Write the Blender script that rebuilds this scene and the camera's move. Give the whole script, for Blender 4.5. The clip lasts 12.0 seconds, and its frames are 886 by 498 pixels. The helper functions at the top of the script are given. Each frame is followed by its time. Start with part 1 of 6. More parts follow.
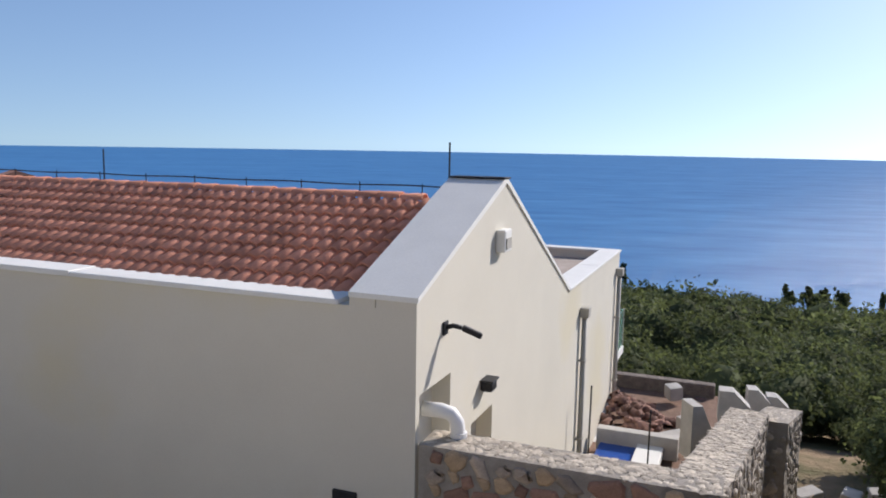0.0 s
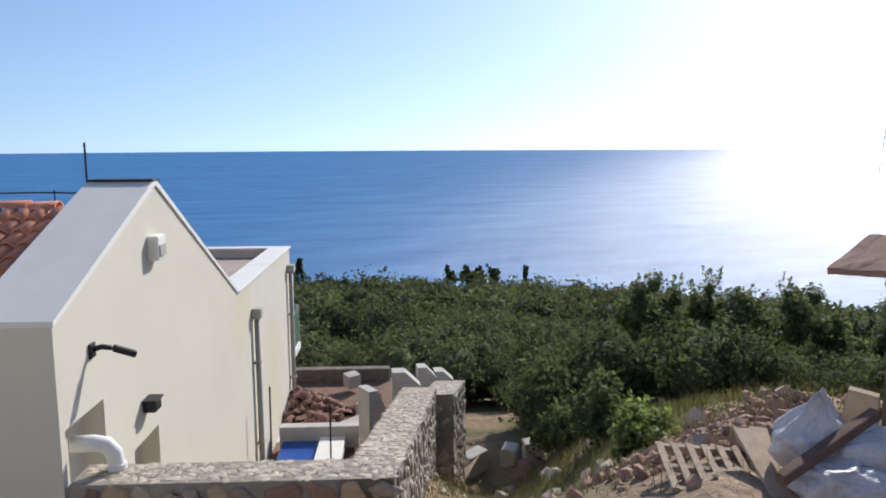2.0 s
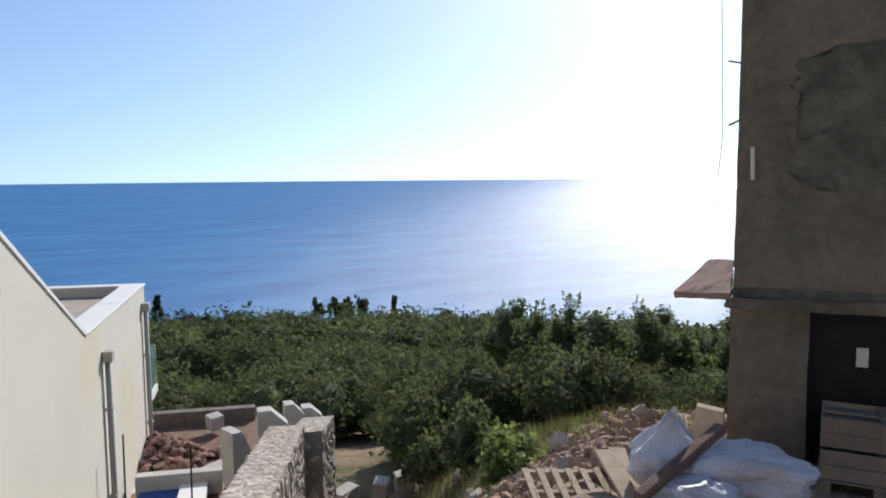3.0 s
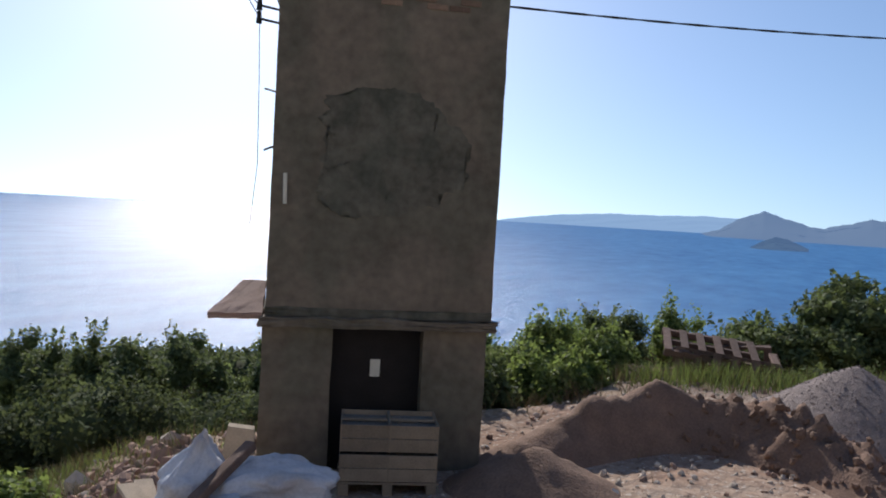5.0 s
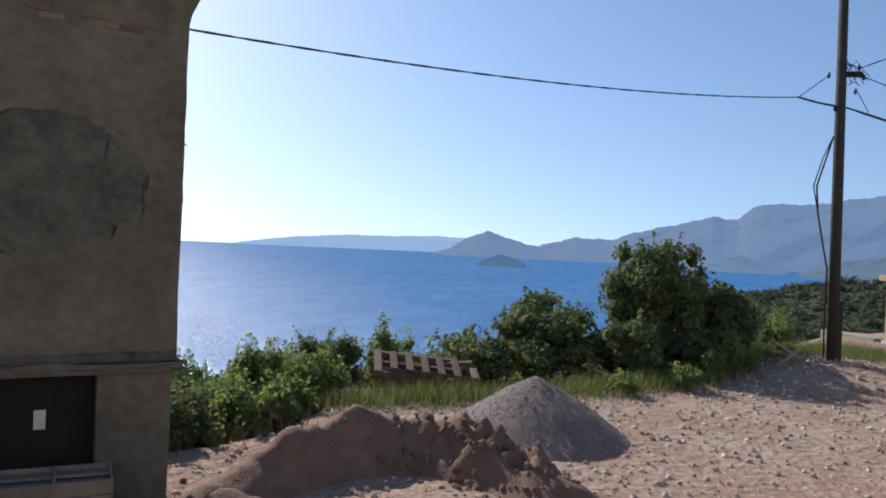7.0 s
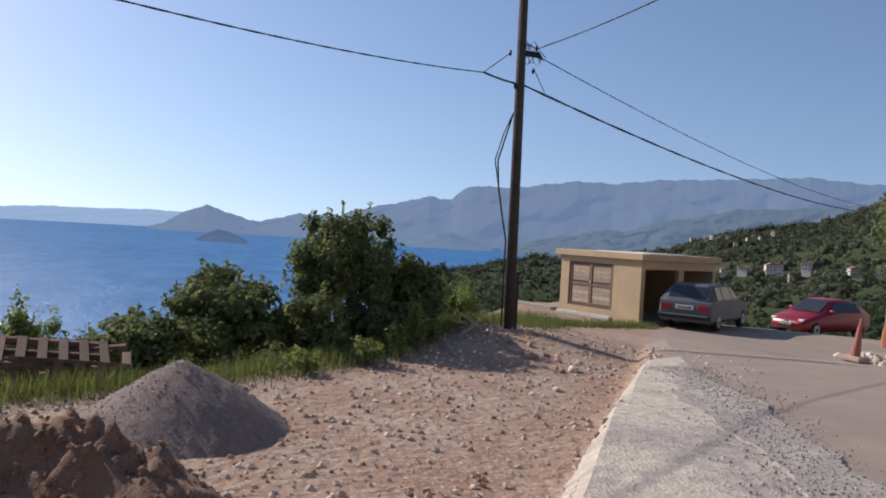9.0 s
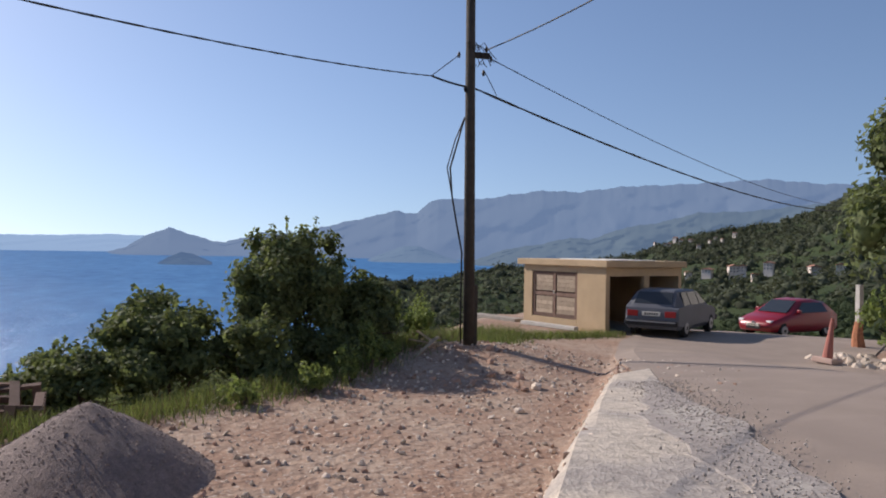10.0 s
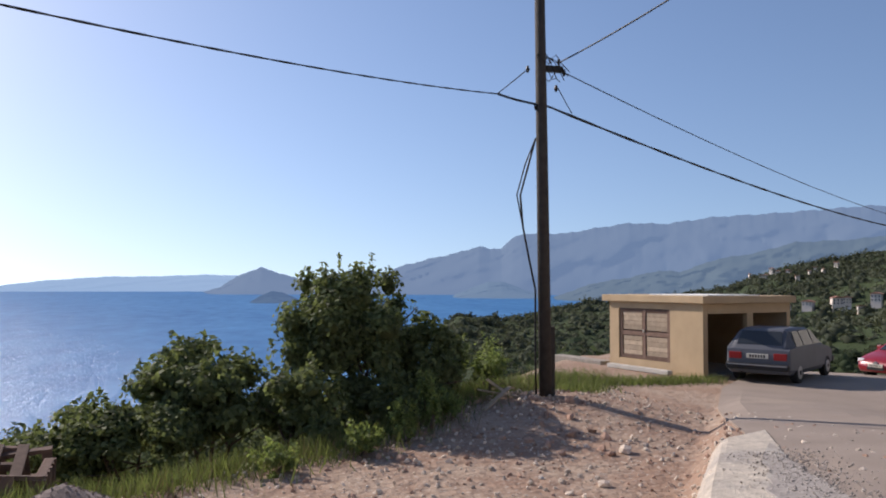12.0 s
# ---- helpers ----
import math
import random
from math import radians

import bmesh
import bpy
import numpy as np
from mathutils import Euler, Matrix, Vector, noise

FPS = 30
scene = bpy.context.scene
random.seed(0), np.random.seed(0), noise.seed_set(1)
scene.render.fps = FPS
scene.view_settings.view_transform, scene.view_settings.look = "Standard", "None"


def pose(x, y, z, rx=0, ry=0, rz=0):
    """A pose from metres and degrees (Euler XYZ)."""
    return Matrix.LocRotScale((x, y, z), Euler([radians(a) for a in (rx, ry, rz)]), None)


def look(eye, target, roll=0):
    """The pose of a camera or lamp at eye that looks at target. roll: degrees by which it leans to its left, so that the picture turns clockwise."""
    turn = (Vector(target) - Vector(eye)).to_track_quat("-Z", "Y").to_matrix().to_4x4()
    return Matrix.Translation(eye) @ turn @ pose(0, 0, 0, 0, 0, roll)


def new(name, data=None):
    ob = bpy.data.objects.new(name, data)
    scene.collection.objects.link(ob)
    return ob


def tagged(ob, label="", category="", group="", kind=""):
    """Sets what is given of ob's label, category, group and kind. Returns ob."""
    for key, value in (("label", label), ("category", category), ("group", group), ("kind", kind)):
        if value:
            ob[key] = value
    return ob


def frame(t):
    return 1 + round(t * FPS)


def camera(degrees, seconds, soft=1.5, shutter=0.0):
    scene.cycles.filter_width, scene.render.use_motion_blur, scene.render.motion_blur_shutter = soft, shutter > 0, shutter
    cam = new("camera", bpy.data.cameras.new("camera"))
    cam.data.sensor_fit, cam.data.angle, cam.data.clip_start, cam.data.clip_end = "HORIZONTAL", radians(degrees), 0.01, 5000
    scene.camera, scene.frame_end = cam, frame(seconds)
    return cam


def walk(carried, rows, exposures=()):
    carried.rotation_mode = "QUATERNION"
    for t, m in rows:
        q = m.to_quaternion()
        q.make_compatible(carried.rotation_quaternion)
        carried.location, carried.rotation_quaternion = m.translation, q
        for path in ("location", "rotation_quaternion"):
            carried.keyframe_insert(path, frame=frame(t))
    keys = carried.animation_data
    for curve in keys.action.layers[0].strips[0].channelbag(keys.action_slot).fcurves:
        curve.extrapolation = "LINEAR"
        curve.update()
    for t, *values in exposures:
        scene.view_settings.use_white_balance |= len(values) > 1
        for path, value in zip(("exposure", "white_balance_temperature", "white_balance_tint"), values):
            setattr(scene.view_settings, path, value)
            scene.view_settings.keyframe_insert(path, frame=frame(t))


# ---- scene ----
EXPO = [(0.0, 0.2, 6500, 16), (2.5, 0.2, 6450, 13), (4.5, -0.05, 6350, 12), (5.5, 0.06, 6400, 13), (7.7, 0.16, 6550, 14), (9.5, 0.06, 6900, 18), (12.0, 0.16, 6900, 18)]
cam = camera(60.11, 12.0, soft=1.9)
# seconds, eye x y z, yaw, pitch, roll
PATH = [
    (0.0, 0.000, 0.000, 2.488, 0.06, -7.78, -1.00),
    (0.5, 0.037, 0.001, 2.487, -1.34, -8.41, 0.47),
    (1.0, 0.107, 0.041, 2.490, -9.05, -8.87, 1.93),
    (1.5, 0.167, 0.099, 2.487, -17.25, -8.68, 0.90),
    (2.0, 0.218, 0.145, 2.491, -24.24, -7.89, 0.29),
    (2.5, 0.258, 0.166, 2.507, -28.90, -6.28, 0.56),
    (4.5, 0.307, 0.203, 2.506, -58.02, -4.57, -2.50),
    (5.0, 0.336, 0.209, 2.452, -67.74, -2.95, -3.32),
    (5.5, 0.359, 0.165, 2.467, -75.21, -1.96, -3.70),
    (6.0, 0.392, 0.123, 2.493, -80.40, 0.28, -1.85),
    (6.5, 0.341, -0.053, 2.539, -80.42, -0.99, -1.68),
    (7.0, 0.489, -0.261, 2.563, -87.15, -0.35, -2.51),
    (7.5, 0.617, -0.413, 2.576, -96.30, 1.48, -1.43),
    (9.5, 1.951, -1.523, 2.445, -109.30, -1.10, -2.80),
    (10.0, 2.352, -1.807, 2.466, -110.12, -0.01, -1.07),
    (10.5, 2.724, -2.096, 2.468, -102.95, 0.82, -2.23),
    (11.0, 3.104, -2.338, 2.478, -101.40, 1.94, -1.25),
    (11.5, 3.500, -2.511, 2.500, -106.38, 2.29, -1.28),
    (12.0, 3.961, -2.678, 2.513, -103.79, 2.60, -0.18),
]
walk(cam, [(t, pose(x, y, z, 90 + pitch, roll, yaw)) for t, x, y, z, yaw, pitch, roll in PATH],
     exposures=EXPO)

# ---- sky and sun ----
SUN_YAW, SUN_UP = -53.0, 31.5
world = bpy.data.worlds.new("sky")
scene.world = world
world.use_nodes = True
wn, wl = world.node_tree.nodes, world.node_tree.links
sky = wn.new("ShaderNodeTexSky")
sky.sky_type, sky.sun_disc = "NISHITA", False
sky.sun_elevation, sky.sun_rotation = radians(SUN_UP), radians(-SUN_YAW)
sky.altitude, sky.air_density, sky.dust_density, sky.ozone_density = 100, 1.0, 0.6, 4.0
# the haze band goes on a little below the true horizon, down to the edge of the sea
tc = wn.new("ShaderNodeTexCoord")
sep, com, top = wn.new("ShaderNodeSeparateXYZ"), wn.new("ShaderNodeCombineXYZ"), wn.new("ShaderNodeMath")
top.operation, top.inputs[1].default_value = "MAXIMUM", 0.0
wl.new(tc.outputs["Generated"], sep.inputs[0])
wl.new(sep.outputs[2], top.inputs[0])
lift = wn.new("ShaderNodeMath")
lift.operation, lift.inputs[1].default_value, lift.inputs[2].default_value = "MULTIPLY_ADD", 0.9, 0.10
wl.new(top.outputs[0], lift.inputs[0])
wl.new(sep.outputs[0], com.inputs[0]), wl.new(sep.outputs[1], com.inputs[1]), wl.new(lift.outputs[0], com.inputs[2])
wl.new(com.outputs[0], sky.inputs[0])
wl.new(sky.outputs[0], wn["Background"].inputs[0])
wn["Background"].inputs[1].default_value = 0.125
sun = new("sun", bpy.data.lights.new("sun", "SUN"))
sun.data.energy, sun.data.angle, sun.data.color = 4.4, radians(0.55), (1.0, 0.95, 0.87)
sun_way = Vector((-math.sin(radians(SUN_YAW)) * math.cos(radians(SUN_UP)), math.cos(radians(SUN_YAW)) * math.cos(radians(SUN_UP)), math.sin(radians(SUN_UP))))
sun.matrix_world = look(sun_way * 50, (0, 0, 0))


# ---- materials ----
def material(name, rgb, rough=0.8, metal=0.0, spread=0.18, scale=6.0, fine=60.0, bump=0.15, other=None, other_at=0.6, other_scale=1.5, spec=0.3, per_piece=0.0, per_island=0.0):
    """Paint with variation at two scales, an optional second colour in patches, and fine relief."""
    m = bpy.data.materials.new(name)
    m.use_nodes = True
    n, l = m.node_tree.nodes, m.node_tree.links
    b = n["Principled BSDF"]
    b.inputs["Roughness"].default_value, b.inputs["Metallic"].default_value = rough, metal
    b.inputs["Specular IOR Level"].default_value = spec
    co = n.new("ShaderNodeTexCoord")
    big, small = n.new("ShaderNodeTexNoise"), n.new("ShaderNodeTexNoise")
    for t, s in ((big, scale), (small, fine)):
        t.inputs["Scale"].default_value, t.inputs["Detail"].default_value = s, 5
        l.new(co.outputs["Object"], t.inputs["Vector"])
    add = n.new("ShaderNodeMath")
    add.operation = "ADD"
    l.new(big.outputs[0], add.inputs[0]), l.new(small.outputs[0], add.inputs[1])
    span = n.new("ShaderNodeMapRange")
    span.inputs[1].default_value, span.inputs[2].default_value = 0.65, 1.35
    span.inputs[3].default_value, span.inputs[4].default_value = 1 - spread, 1 + spread
    l.new(add.outputs[0], span.inputs[0])
    value = span.outputs[0]
    if per_piece or per_island:
        r = n.new("ShaderNodeObjectInfo" if per_piece else "ShaderNodeNewGeometry")
        k = n.new("ShaderNodeMapRange")
        w = per_piece or per_island
        k.inputs[3].default_value, k.inputs[4].default_value = 1 - w, 1 + w
        l.new(r.outputs["Random" if per_piece else "Random Per Island"], k.inputs[0])
        mul = n.new("ShaderNodeMath")
        mul.operation = "MULTIPLY"
        l.new(value, mul.inputs[0]), l.new(k.outputs[0], mul.inputs[1])
        value = mul.outputs[0]
    vec = n.new("ShaderNodeVectorMath")
    vec.operation = "SCALE"
    if other:
        patch, ramp, mix = n.new("ShaderNodeTexNoise"), n.new("ShaderNodeMapRange"), n.new("ShaderNodeMix")
        patch.inputs["Scale"].default_value, patch.inputs["Detail"].default_value = other_scale, 6
        l.new(co.outputs["Object"], patch.inputs["Vector"])
        ramp.inputs[1].default_value, ramp.inputs[2].default_value = other_at - 0.06, other_at + 0.06
        l.new(patch.outputs[0], ramp.inputs[0])
        mix.data_type = "RGBA"
        mix.inputs[6].default_value, mix.inputs[7].default_value = (*rgb, 1), (*other, 1)
        l.new(ramp.outputs[0], mix.inputs[0]), l.new(mix.outputs[2], vec.inputs[0])
    else:
        vec.inputs[0].default_value = rgb
    l.new(value, vec.inputs["Scale"])
    l.new(vec.outputs[0], b.inputs["Base Color"])
    if bump:
        bp = n.new("ShaderNodeBump")
        bp.inputs["Strength"].default_value, bp.inputs["Distance"].default_value = bump, 0.02
        l.new(add.outputs[0], bp.inputs["Height"]), l.new(bp.outputs[0], b.inputs["Normal"])
    return m


PLASTER = material("cream plaster", (0.63, 0.60, 0.51), 0.9, spread=0.06, scale=0.7, fine=90, bump=0.08, other=(0.61, 0.565, 0.43), other_at=0.6, other_scale=0.35)
COPING = material("white painted coping", (0.74, 0.74, 0.70), 0.7, spread=0.06, scale=2, fine=40, bump=0.05)
TILE = material("clay roof tile", (0.64, 0.28, 0.18), 0.75, spread=0.15, scale=5, fine=50, per_piece=0.22)
TILE_REST = material("clay tile rows", (0.64, 0.28, 0.18), 0.75, spread=0.15, scale=5, fine=50, per_island=0.22)
STONE = material("field stone", (0.42, 0.34, 0.26), 0.9, spread=0.25, scale=9, fine=70, bump=0.5, per_piece=0.35)
STONE_REST = material("field stone joined", (0.42, 0.37, 0.31), 0.9, spread=0.25, scale=9, fine=70, bump=0.5, per_island=0.35)
MORTAR = material("grey mortar", (0.31, 0.28, 0.24), 0.95, spread=0.2, scale=8, fine=90, bump=0.5)
CONCRETE = material("pale concrete", (0.48, 0.46, 0.42), 0.9, spread=0.18, scale=3, fine=60, bump=0.3)
RENDER_OLD = material("weathered grey render", (0.17, 0.141, 0.108), 0.95, spread=0.32, scale=1.6, fine=9, bump=0.8, other=(0.135, 0.122, 0.092), other_at=0.5, other_scale=1.1)
RENDER_BARE = material("dark grey undercoat", (0.122, 0.114, 0.089), 0.95, spread=0.4, scale=2.2, fine=11, bump=1.0, other=(0.09, 0.09, 0.07), other_at=0.52, other_scale=2.4)
DARK = material("dark iron", (0.03, 0.03, 0.032), 0.5, 0.4, spread=0.2)
CABLE = material("black cable", (0.012, 0.012, 0.013), 0.6, spread=0.1, bump=0)
WOOD_POLE = material("tarred pole wood", (0.058, 0.05, 0.043), 0.85, spread=0.3, scale=8, fine=80, bump=0.4)
WOOD_PALE = material("weathered board", (0.42, 0.33, 0.24), 0.85, spread=0.25, scale=8, fine=90, bump=0.3, per_piece=0.2)
WOOD_BROWN = material("brown old board", (0.17, 0.11, 0.085), 0.9, spread=0.3, scale=8, fine=90, bump=0.3, per_piece=0.3)
HUT = material("ochre render", (0.50, 0.37, 0.23), 0.92, spread=0.12, scale=2, fine=60, bump=0.2)
DIRT = material("red dirt", (0.215, 0.137, 0.098), 0.95, spread=0.3, scale=4, fine=40, bump=0.8)
GRAVEL = material("grey gravel", (0.235, 0.19, 0.172), 0.95, spread=0.35, scale=14, fine=70, bump=1.0)
def leaf_material(name, rgb, spread, scale, island, thin=0.35, rough=0.6, gloss=0.25):
    """Leaves that let some light through."""
    m = material(name, rgb, rough, spread=spread, scale=scale, fine=scale * 7, bump=0, per_island=island, spec=gloss)
    n, l = m.node_tree.nodes, m.node_tree.links
    b = n["Principled BSDF"]
    t, x = n.new("ShaderNodeBsdfTranslucent"), n.new("ShaderNodeMixShader")
    x.inputs[0].default_value = thin
    src = b.inputs["Base Color"].links[0].from_socket
    warm = n.new("ShaderNodeVectorMath")
    warm.operation = "MULTIPLY"
    warm.inputs[1].default_value = (1.12, 1.12, 0.8)
    l.new(src, warm.inputs[0]), l.new(warm.outputs[0], t.inputs["Color"])
    l.new(b.outputs[0], x.inputs[1]), l.new(t.outputs[0], x.inputs[2])
    l.new(x.outputs[0], n["Material Output"].inputs["Surface"])
    return m


LEAF = leaf_material("bush leaf", (0.14, 0.172, 0.078), 0.4, 1.4, 0.4, 0.42, 0.65, 0.15)
LEAF_DARK = leaf_material("woods leaf", (0.104, 0.124, 0.062), 0.75, 0.14, 0.35, 0.42, 0.8, 0.08)
LEAF_FAR = leaf_material("far woods leaf", (0.065, 0.088, 0.05), 0.5, 0.06, 0.3, 0.28, 0.9, 0.05)
# lighter, greyer than the far woods: distance haze put into the leaf colour
LEAF_HILL_HAZED = leaf_material("hazed hillside leaf", (0.088, 0.10, 0.068), 0.45, 0.03, 0.3, 0.28, 0.9, 0.05)
LEAF_LIGHT = leaf_material("light leaf", (0.20, 0.255, 0.09), 0.3, 1.2, 0.4, 0.5)
GRASS = leaf_material("grass blade", (0.15, 0.185, 0.065), 0.3, 1, 0.4, 0.4, 0.7)
BARK = material("bark", (0.12, 0.09, 0.07), 0.95, spread=0.3, scale=10, fine=60, bump=0.6)


def sea_material():
    m = bpy.data.materials.new("sea water")
    m.use_nodes = True
    n, l = m.node_tree.nodes, m.node_tree.links
    n.remove(n["Principled BSDF"])
    deep, shine, mix = n.new("ShaderNodeBsdfDiffuse"), n.new("ShaderNodeBsdfGlossy"), n.new("ShaderNodeMixShader")
    shine.inputs["Roughness"].default_value, shine.inputs["Color"].default_value = 0.33, (1, 1, 1, 1)
    mix.inputs[0].default_value = 0.11
    co = n.new("ShaderNodeTexCoord")
    hs = []
    for s, stretch in ((0.25, 0.5), (0.035, 0.4), (0.006, 0.25)):
        mp, t = n.new("ShaderNodeMapping"), n.new("ShaderNodeTexNoise")
        mp.inputs["Scale"].default_value = (s * stretch, s, s)
        mp.inputs["Rotation"].default_value = (0, 0, radians(35))
        t.inputs["Scale"].default_value, t.inputs["Detail"].default_value, t.inputs["Roughness"].default_value = 1.0, 7, 0.65
        l.new(co.outputs["Object"], mp.inputs[0]), l.new(mp.outputs[0], t.inputs["Vector"])
        hs.append(t)
    add = n.new("ShaderNodeMath")
    add.operation = "MULTIPLY_ADD"
    add.inputs[1].default_value = 0.55
    l.new(hs[0].outputs[0], add.inputs[0]), l.new(hs[1].outputs[0], add.inputs[2])
    bp = n.new("ShaderNodeBump")
    bp.inputs["Strength"].default_value, bp.inputs["Distance"].default_value = 0.8, 4.0
    l.new(add.outputs[0], bp.inputs["Height"])
    l.new(bp.outputs[0], shine.inputs["Normal"])
    tone = n.new("ShaderNodeMix")
    tone.data_type = "RGBA"
    tone.inputs[6].default_value, tone.inputs[7].default_value = (0.018, 0.12, 0.30, 1), (0.06, 0.215, 0.43, 1)
    chop = n.new("ShaderNodeMath")
    chop.operation = "MULTIPLY_ADD"
    chop.inputs[1].default_value = 0.5
    l.new(hs[2].outputs[0], chop.inputs[0]), l.new(hs[1].outputs[0], chop.inputs[2])
    spread = n.new("ShaderNodeMapRange")
    spread.inputs[1].default_value, spread.inputs[2].default_value = 0.55, 0.95
    l.new(chop.outputs[0], spread.inputs[0]), l.new(spread.outputs[0], tone.inputs[0]), l.new(tone.outputs[2], deep.inputs["Color"])
    l.new(deep.outputs[0], mix.inputs[1]), l.new(shine.outputs[0], mix.inputs[2])
    l.new(mix.outputs[0], n["Material Output"].inputs["Surface"])
    return m


SEA = sea_material()


# ---- mesh helpers ----
def part(name, bm, mat, parent=None, label="", smooth=False):
    """One bmesh as one mesh object, under a thing or a part."""
    me = bpy.data.meshes.new(name)
    bm.to_mesh(me)
    bm.free()
    me.materials.append(mat)
    if smooth:
        me.polygons.foreach_set("use_smooth", [True] * len(me.polygons))
    ob = new(name, me)
    ob.parent = parent
    if label:
        tagged(ob, label)
    return ob


def raw(name, verts, faces, mat, parent=None, smooth=False):
    me = bpy.data.meshes.new(name)
    me.from_pydata(verts, [], faces)
    me.materials.append(mat)
    if smooth:
        me.polygons.foreach_set("use_smooth", [True] * len(me.polygons))
    ob = new(name, me)
    ob.parent = parent
    return ob


def quads(name, verts, mat, parent=None):
    """Many loose quads from an (n, 4, 3) array."""
    n = len(verts)
    me = bpy.data.meshes.new(name)
    me.vertices.add(4 * n), me.loops.add(4 * n), me.polygons.add(n)
    me.vertices.foreach_set("co", np.asarray(verts, np.float32).ravel())
    me.loops.foreach_set("vertex_index", np.arange(4 * n, dtype=np.int32))
    me.polygons.foreach_set("loop_start", np.arange(0, 4 * n, 4, dtype=np.int32))
    me.update(calc_edges=True)
    me.materials.append(mat)
    ob = new(name, me)
    ob.parent = parent
    return ob


def root(name, m, label, category, group="", kind=""):
    ob = new(name)
    ob.matrix_world = m
    ob.empty_display_size = 0.1
    return tagged(ob, label, category, group, kind)


def box(lo, hi, bevel=0.0, bm=None, m=None):
    bm = bm or bmesh.new()
    made = bmesh.ops.create_cube(bm, size=1)["verts"]
    size = [max(h - l, 1e-4) for l, h in zip(lo, hi)]
    mid = [(h + l) / 2 for l, h in zip(lo, hi)]
    bmesh.ops.scale(bm, vec=size, verts=made)
    bmesh.ops.translate(bm, vec=mid, verts=made)
    if bevel:
        edges = list({e for v in made for e in v.link_edges})
        made = list({v for f in bmesh.ops.bevel(bm, geom=edges, offset=bevel, segments=2, affect="EDGES", profile=0.5)["faces"] for v in f.verts} | {v for v in made if v.is_valid})
    if m:
        bmesh.ops.transform(bm, matrix=m, verts=made)
    return bm


def prism(outline, depth, bm=None, m=None):
    """A closed outline in x, z, drawn out along y from 0 to depth."""
    bm = bm or bmesh.new()
    front = [bm.verts.new((x, 0, z)) for x, z in outline]
    back = [bm.verts.new((x, depth, z)) for x, z in outline]
    bm.faces.new(front), bm.faces.new(back[::-1])
    k = len(outline)
    for i in range(k):
        bm.faces.new((front[i], back[i], back[(i + 1) % k], front[(i + 1) % k]))
    bmesh.ops.recalc_face_normals(bm, faces=bm.faces)
    if m:
        bmesh.ops.transform(bm, matrix=m, verts=front + back)
    return bm


def tube(points, radius, sides=8, bm=None, closed=True):
    """A round bar through points; radius is a number or one for each point."""
    bm = bm or bmesh.new()
    pts = [Vector(p) for p in points]
    rings = []
    for i, p in enumerate(pts):
        way = (pts[min(i + 1, len(pts) - 1)] - pts[max(i - 1, 0)]).normalized()
        side = way.orthogonal().normalized() if i == 0 else (rings[-1][1] - way * rings[-1][1].dot(way)).normalized()
        up = way.cross(side)
        r = radius[i] if isinstance(radius, (list, tuple)) else radius
        rings.append(([bm.verts.new(p + (side * math.cos(a) + up * math.sin(a)) * r) for a in [2 * math.pi * k / sides for k in range(sides)]], side))
    for (a, _), (b, _) in zip(rings, rings[1:]):
        for k in range(sides):
            bm.faces.new((a[k], a[(k + 1) % sides], b[(k + 1) % sides], b[k]))
    if closed:
        bm.faces.new(rings[0][0][::-1]), bm.faces.new(rings[-1][0])
    return bm


def sag(a, b, drop, k=24):
    a, b = Vector(a), Vector(b)
    return [a.lerp(b, i / k) - Vector((0, 0, 4 * drop * (i / k) * (1 - i / k))) for i in range(k + 1)]


# ---- the lie of the land ----
EDGE = [(-60, -12), (-30, -5), (-8, -0.5), (1.5, 2.2), (4.8, 4.7), (7, 5.9), (9.6, 4.3), (10.0, 3.0), (10.7, 2.2), (12.4, 1.9), (13.3, 0.6), (13.6, -1.2), (15.9, -4.0), (20.5, -8.0), (26, -11.2), (29.5, -14), (30.5, -18), (28.5, -23), (25.5, -29), (28, -60), (60, -140)]
SEA_Z = -45.0


def seg_dist(x, y, a, b):
    ax, ay = a
    bx, by = b
    t = np.clip(((x - ax) * (bx - ax) + (y - ay) * (by - ay)) / ((bx - ax) ** 2 + (by - ay) ** 2), 0, 1)
    return np.hypot(x - ax - t * (bx - ax), y - ay - t * (by - ay))


def lot_side(x, y):
    """How far a place lies beyond the lot's edge, towards the sea; below nought on the lot."""
    d = np.full(np.shape(x), 1e9)
    inside = np.zeros(np.shape(x), bool)
    for a, b in zip(EDGE, EDGE[1:]):
        d = np.minimum(d, seg_dist(x, y, a, b))
    ring = EDGE + [(60, -400), (-400, -400), (-400, -12)]
    for (ax, ay), (bx, by) in zip(ring, ring[1:] + ring[:1]):
        hit = ((ay > y) != (by > y)) & (x < (bx - ax) * (y - ay) / ((by - ay) or 1e-9) + ax)
        inside ^= hit
    return np.where(inside, -d, d)


def wave(x, y, s, seed=0.0):
    """Cheap smooth relief between -1 and 1."""
    v = 0
    for k, (a, b, c) in enumerate(((1.0, 0.31, 1.3), (-0.47, 0.92, 4.1), (0.71, -0.83, 2.2), (0.22, 1.21, 5.6))):
        v = v + np.sin((a * x + b * y) / s * (1 + 0.37 * k) + c + seed)
    return v / 4


RIDGE_AZ = [-300, -230, -200, -175, -160, -150, -143, -137.6, -133.6, -128.2, -124, -119, -114.2, -110.5, -108.4, -105.4, -103, -100, -60, 12, 20, 26, 34, 60]
RIDGE_EL = [20, 22, 22, 20, 16, 11, 7, 4.0, 2.4, 1.6, 0.0, -0.8, -1.1, -1.8, -2.3, -1.9, -2.2, -4.5, -9.5, -9.5, -2.6, -1.8, -1.5, 20]


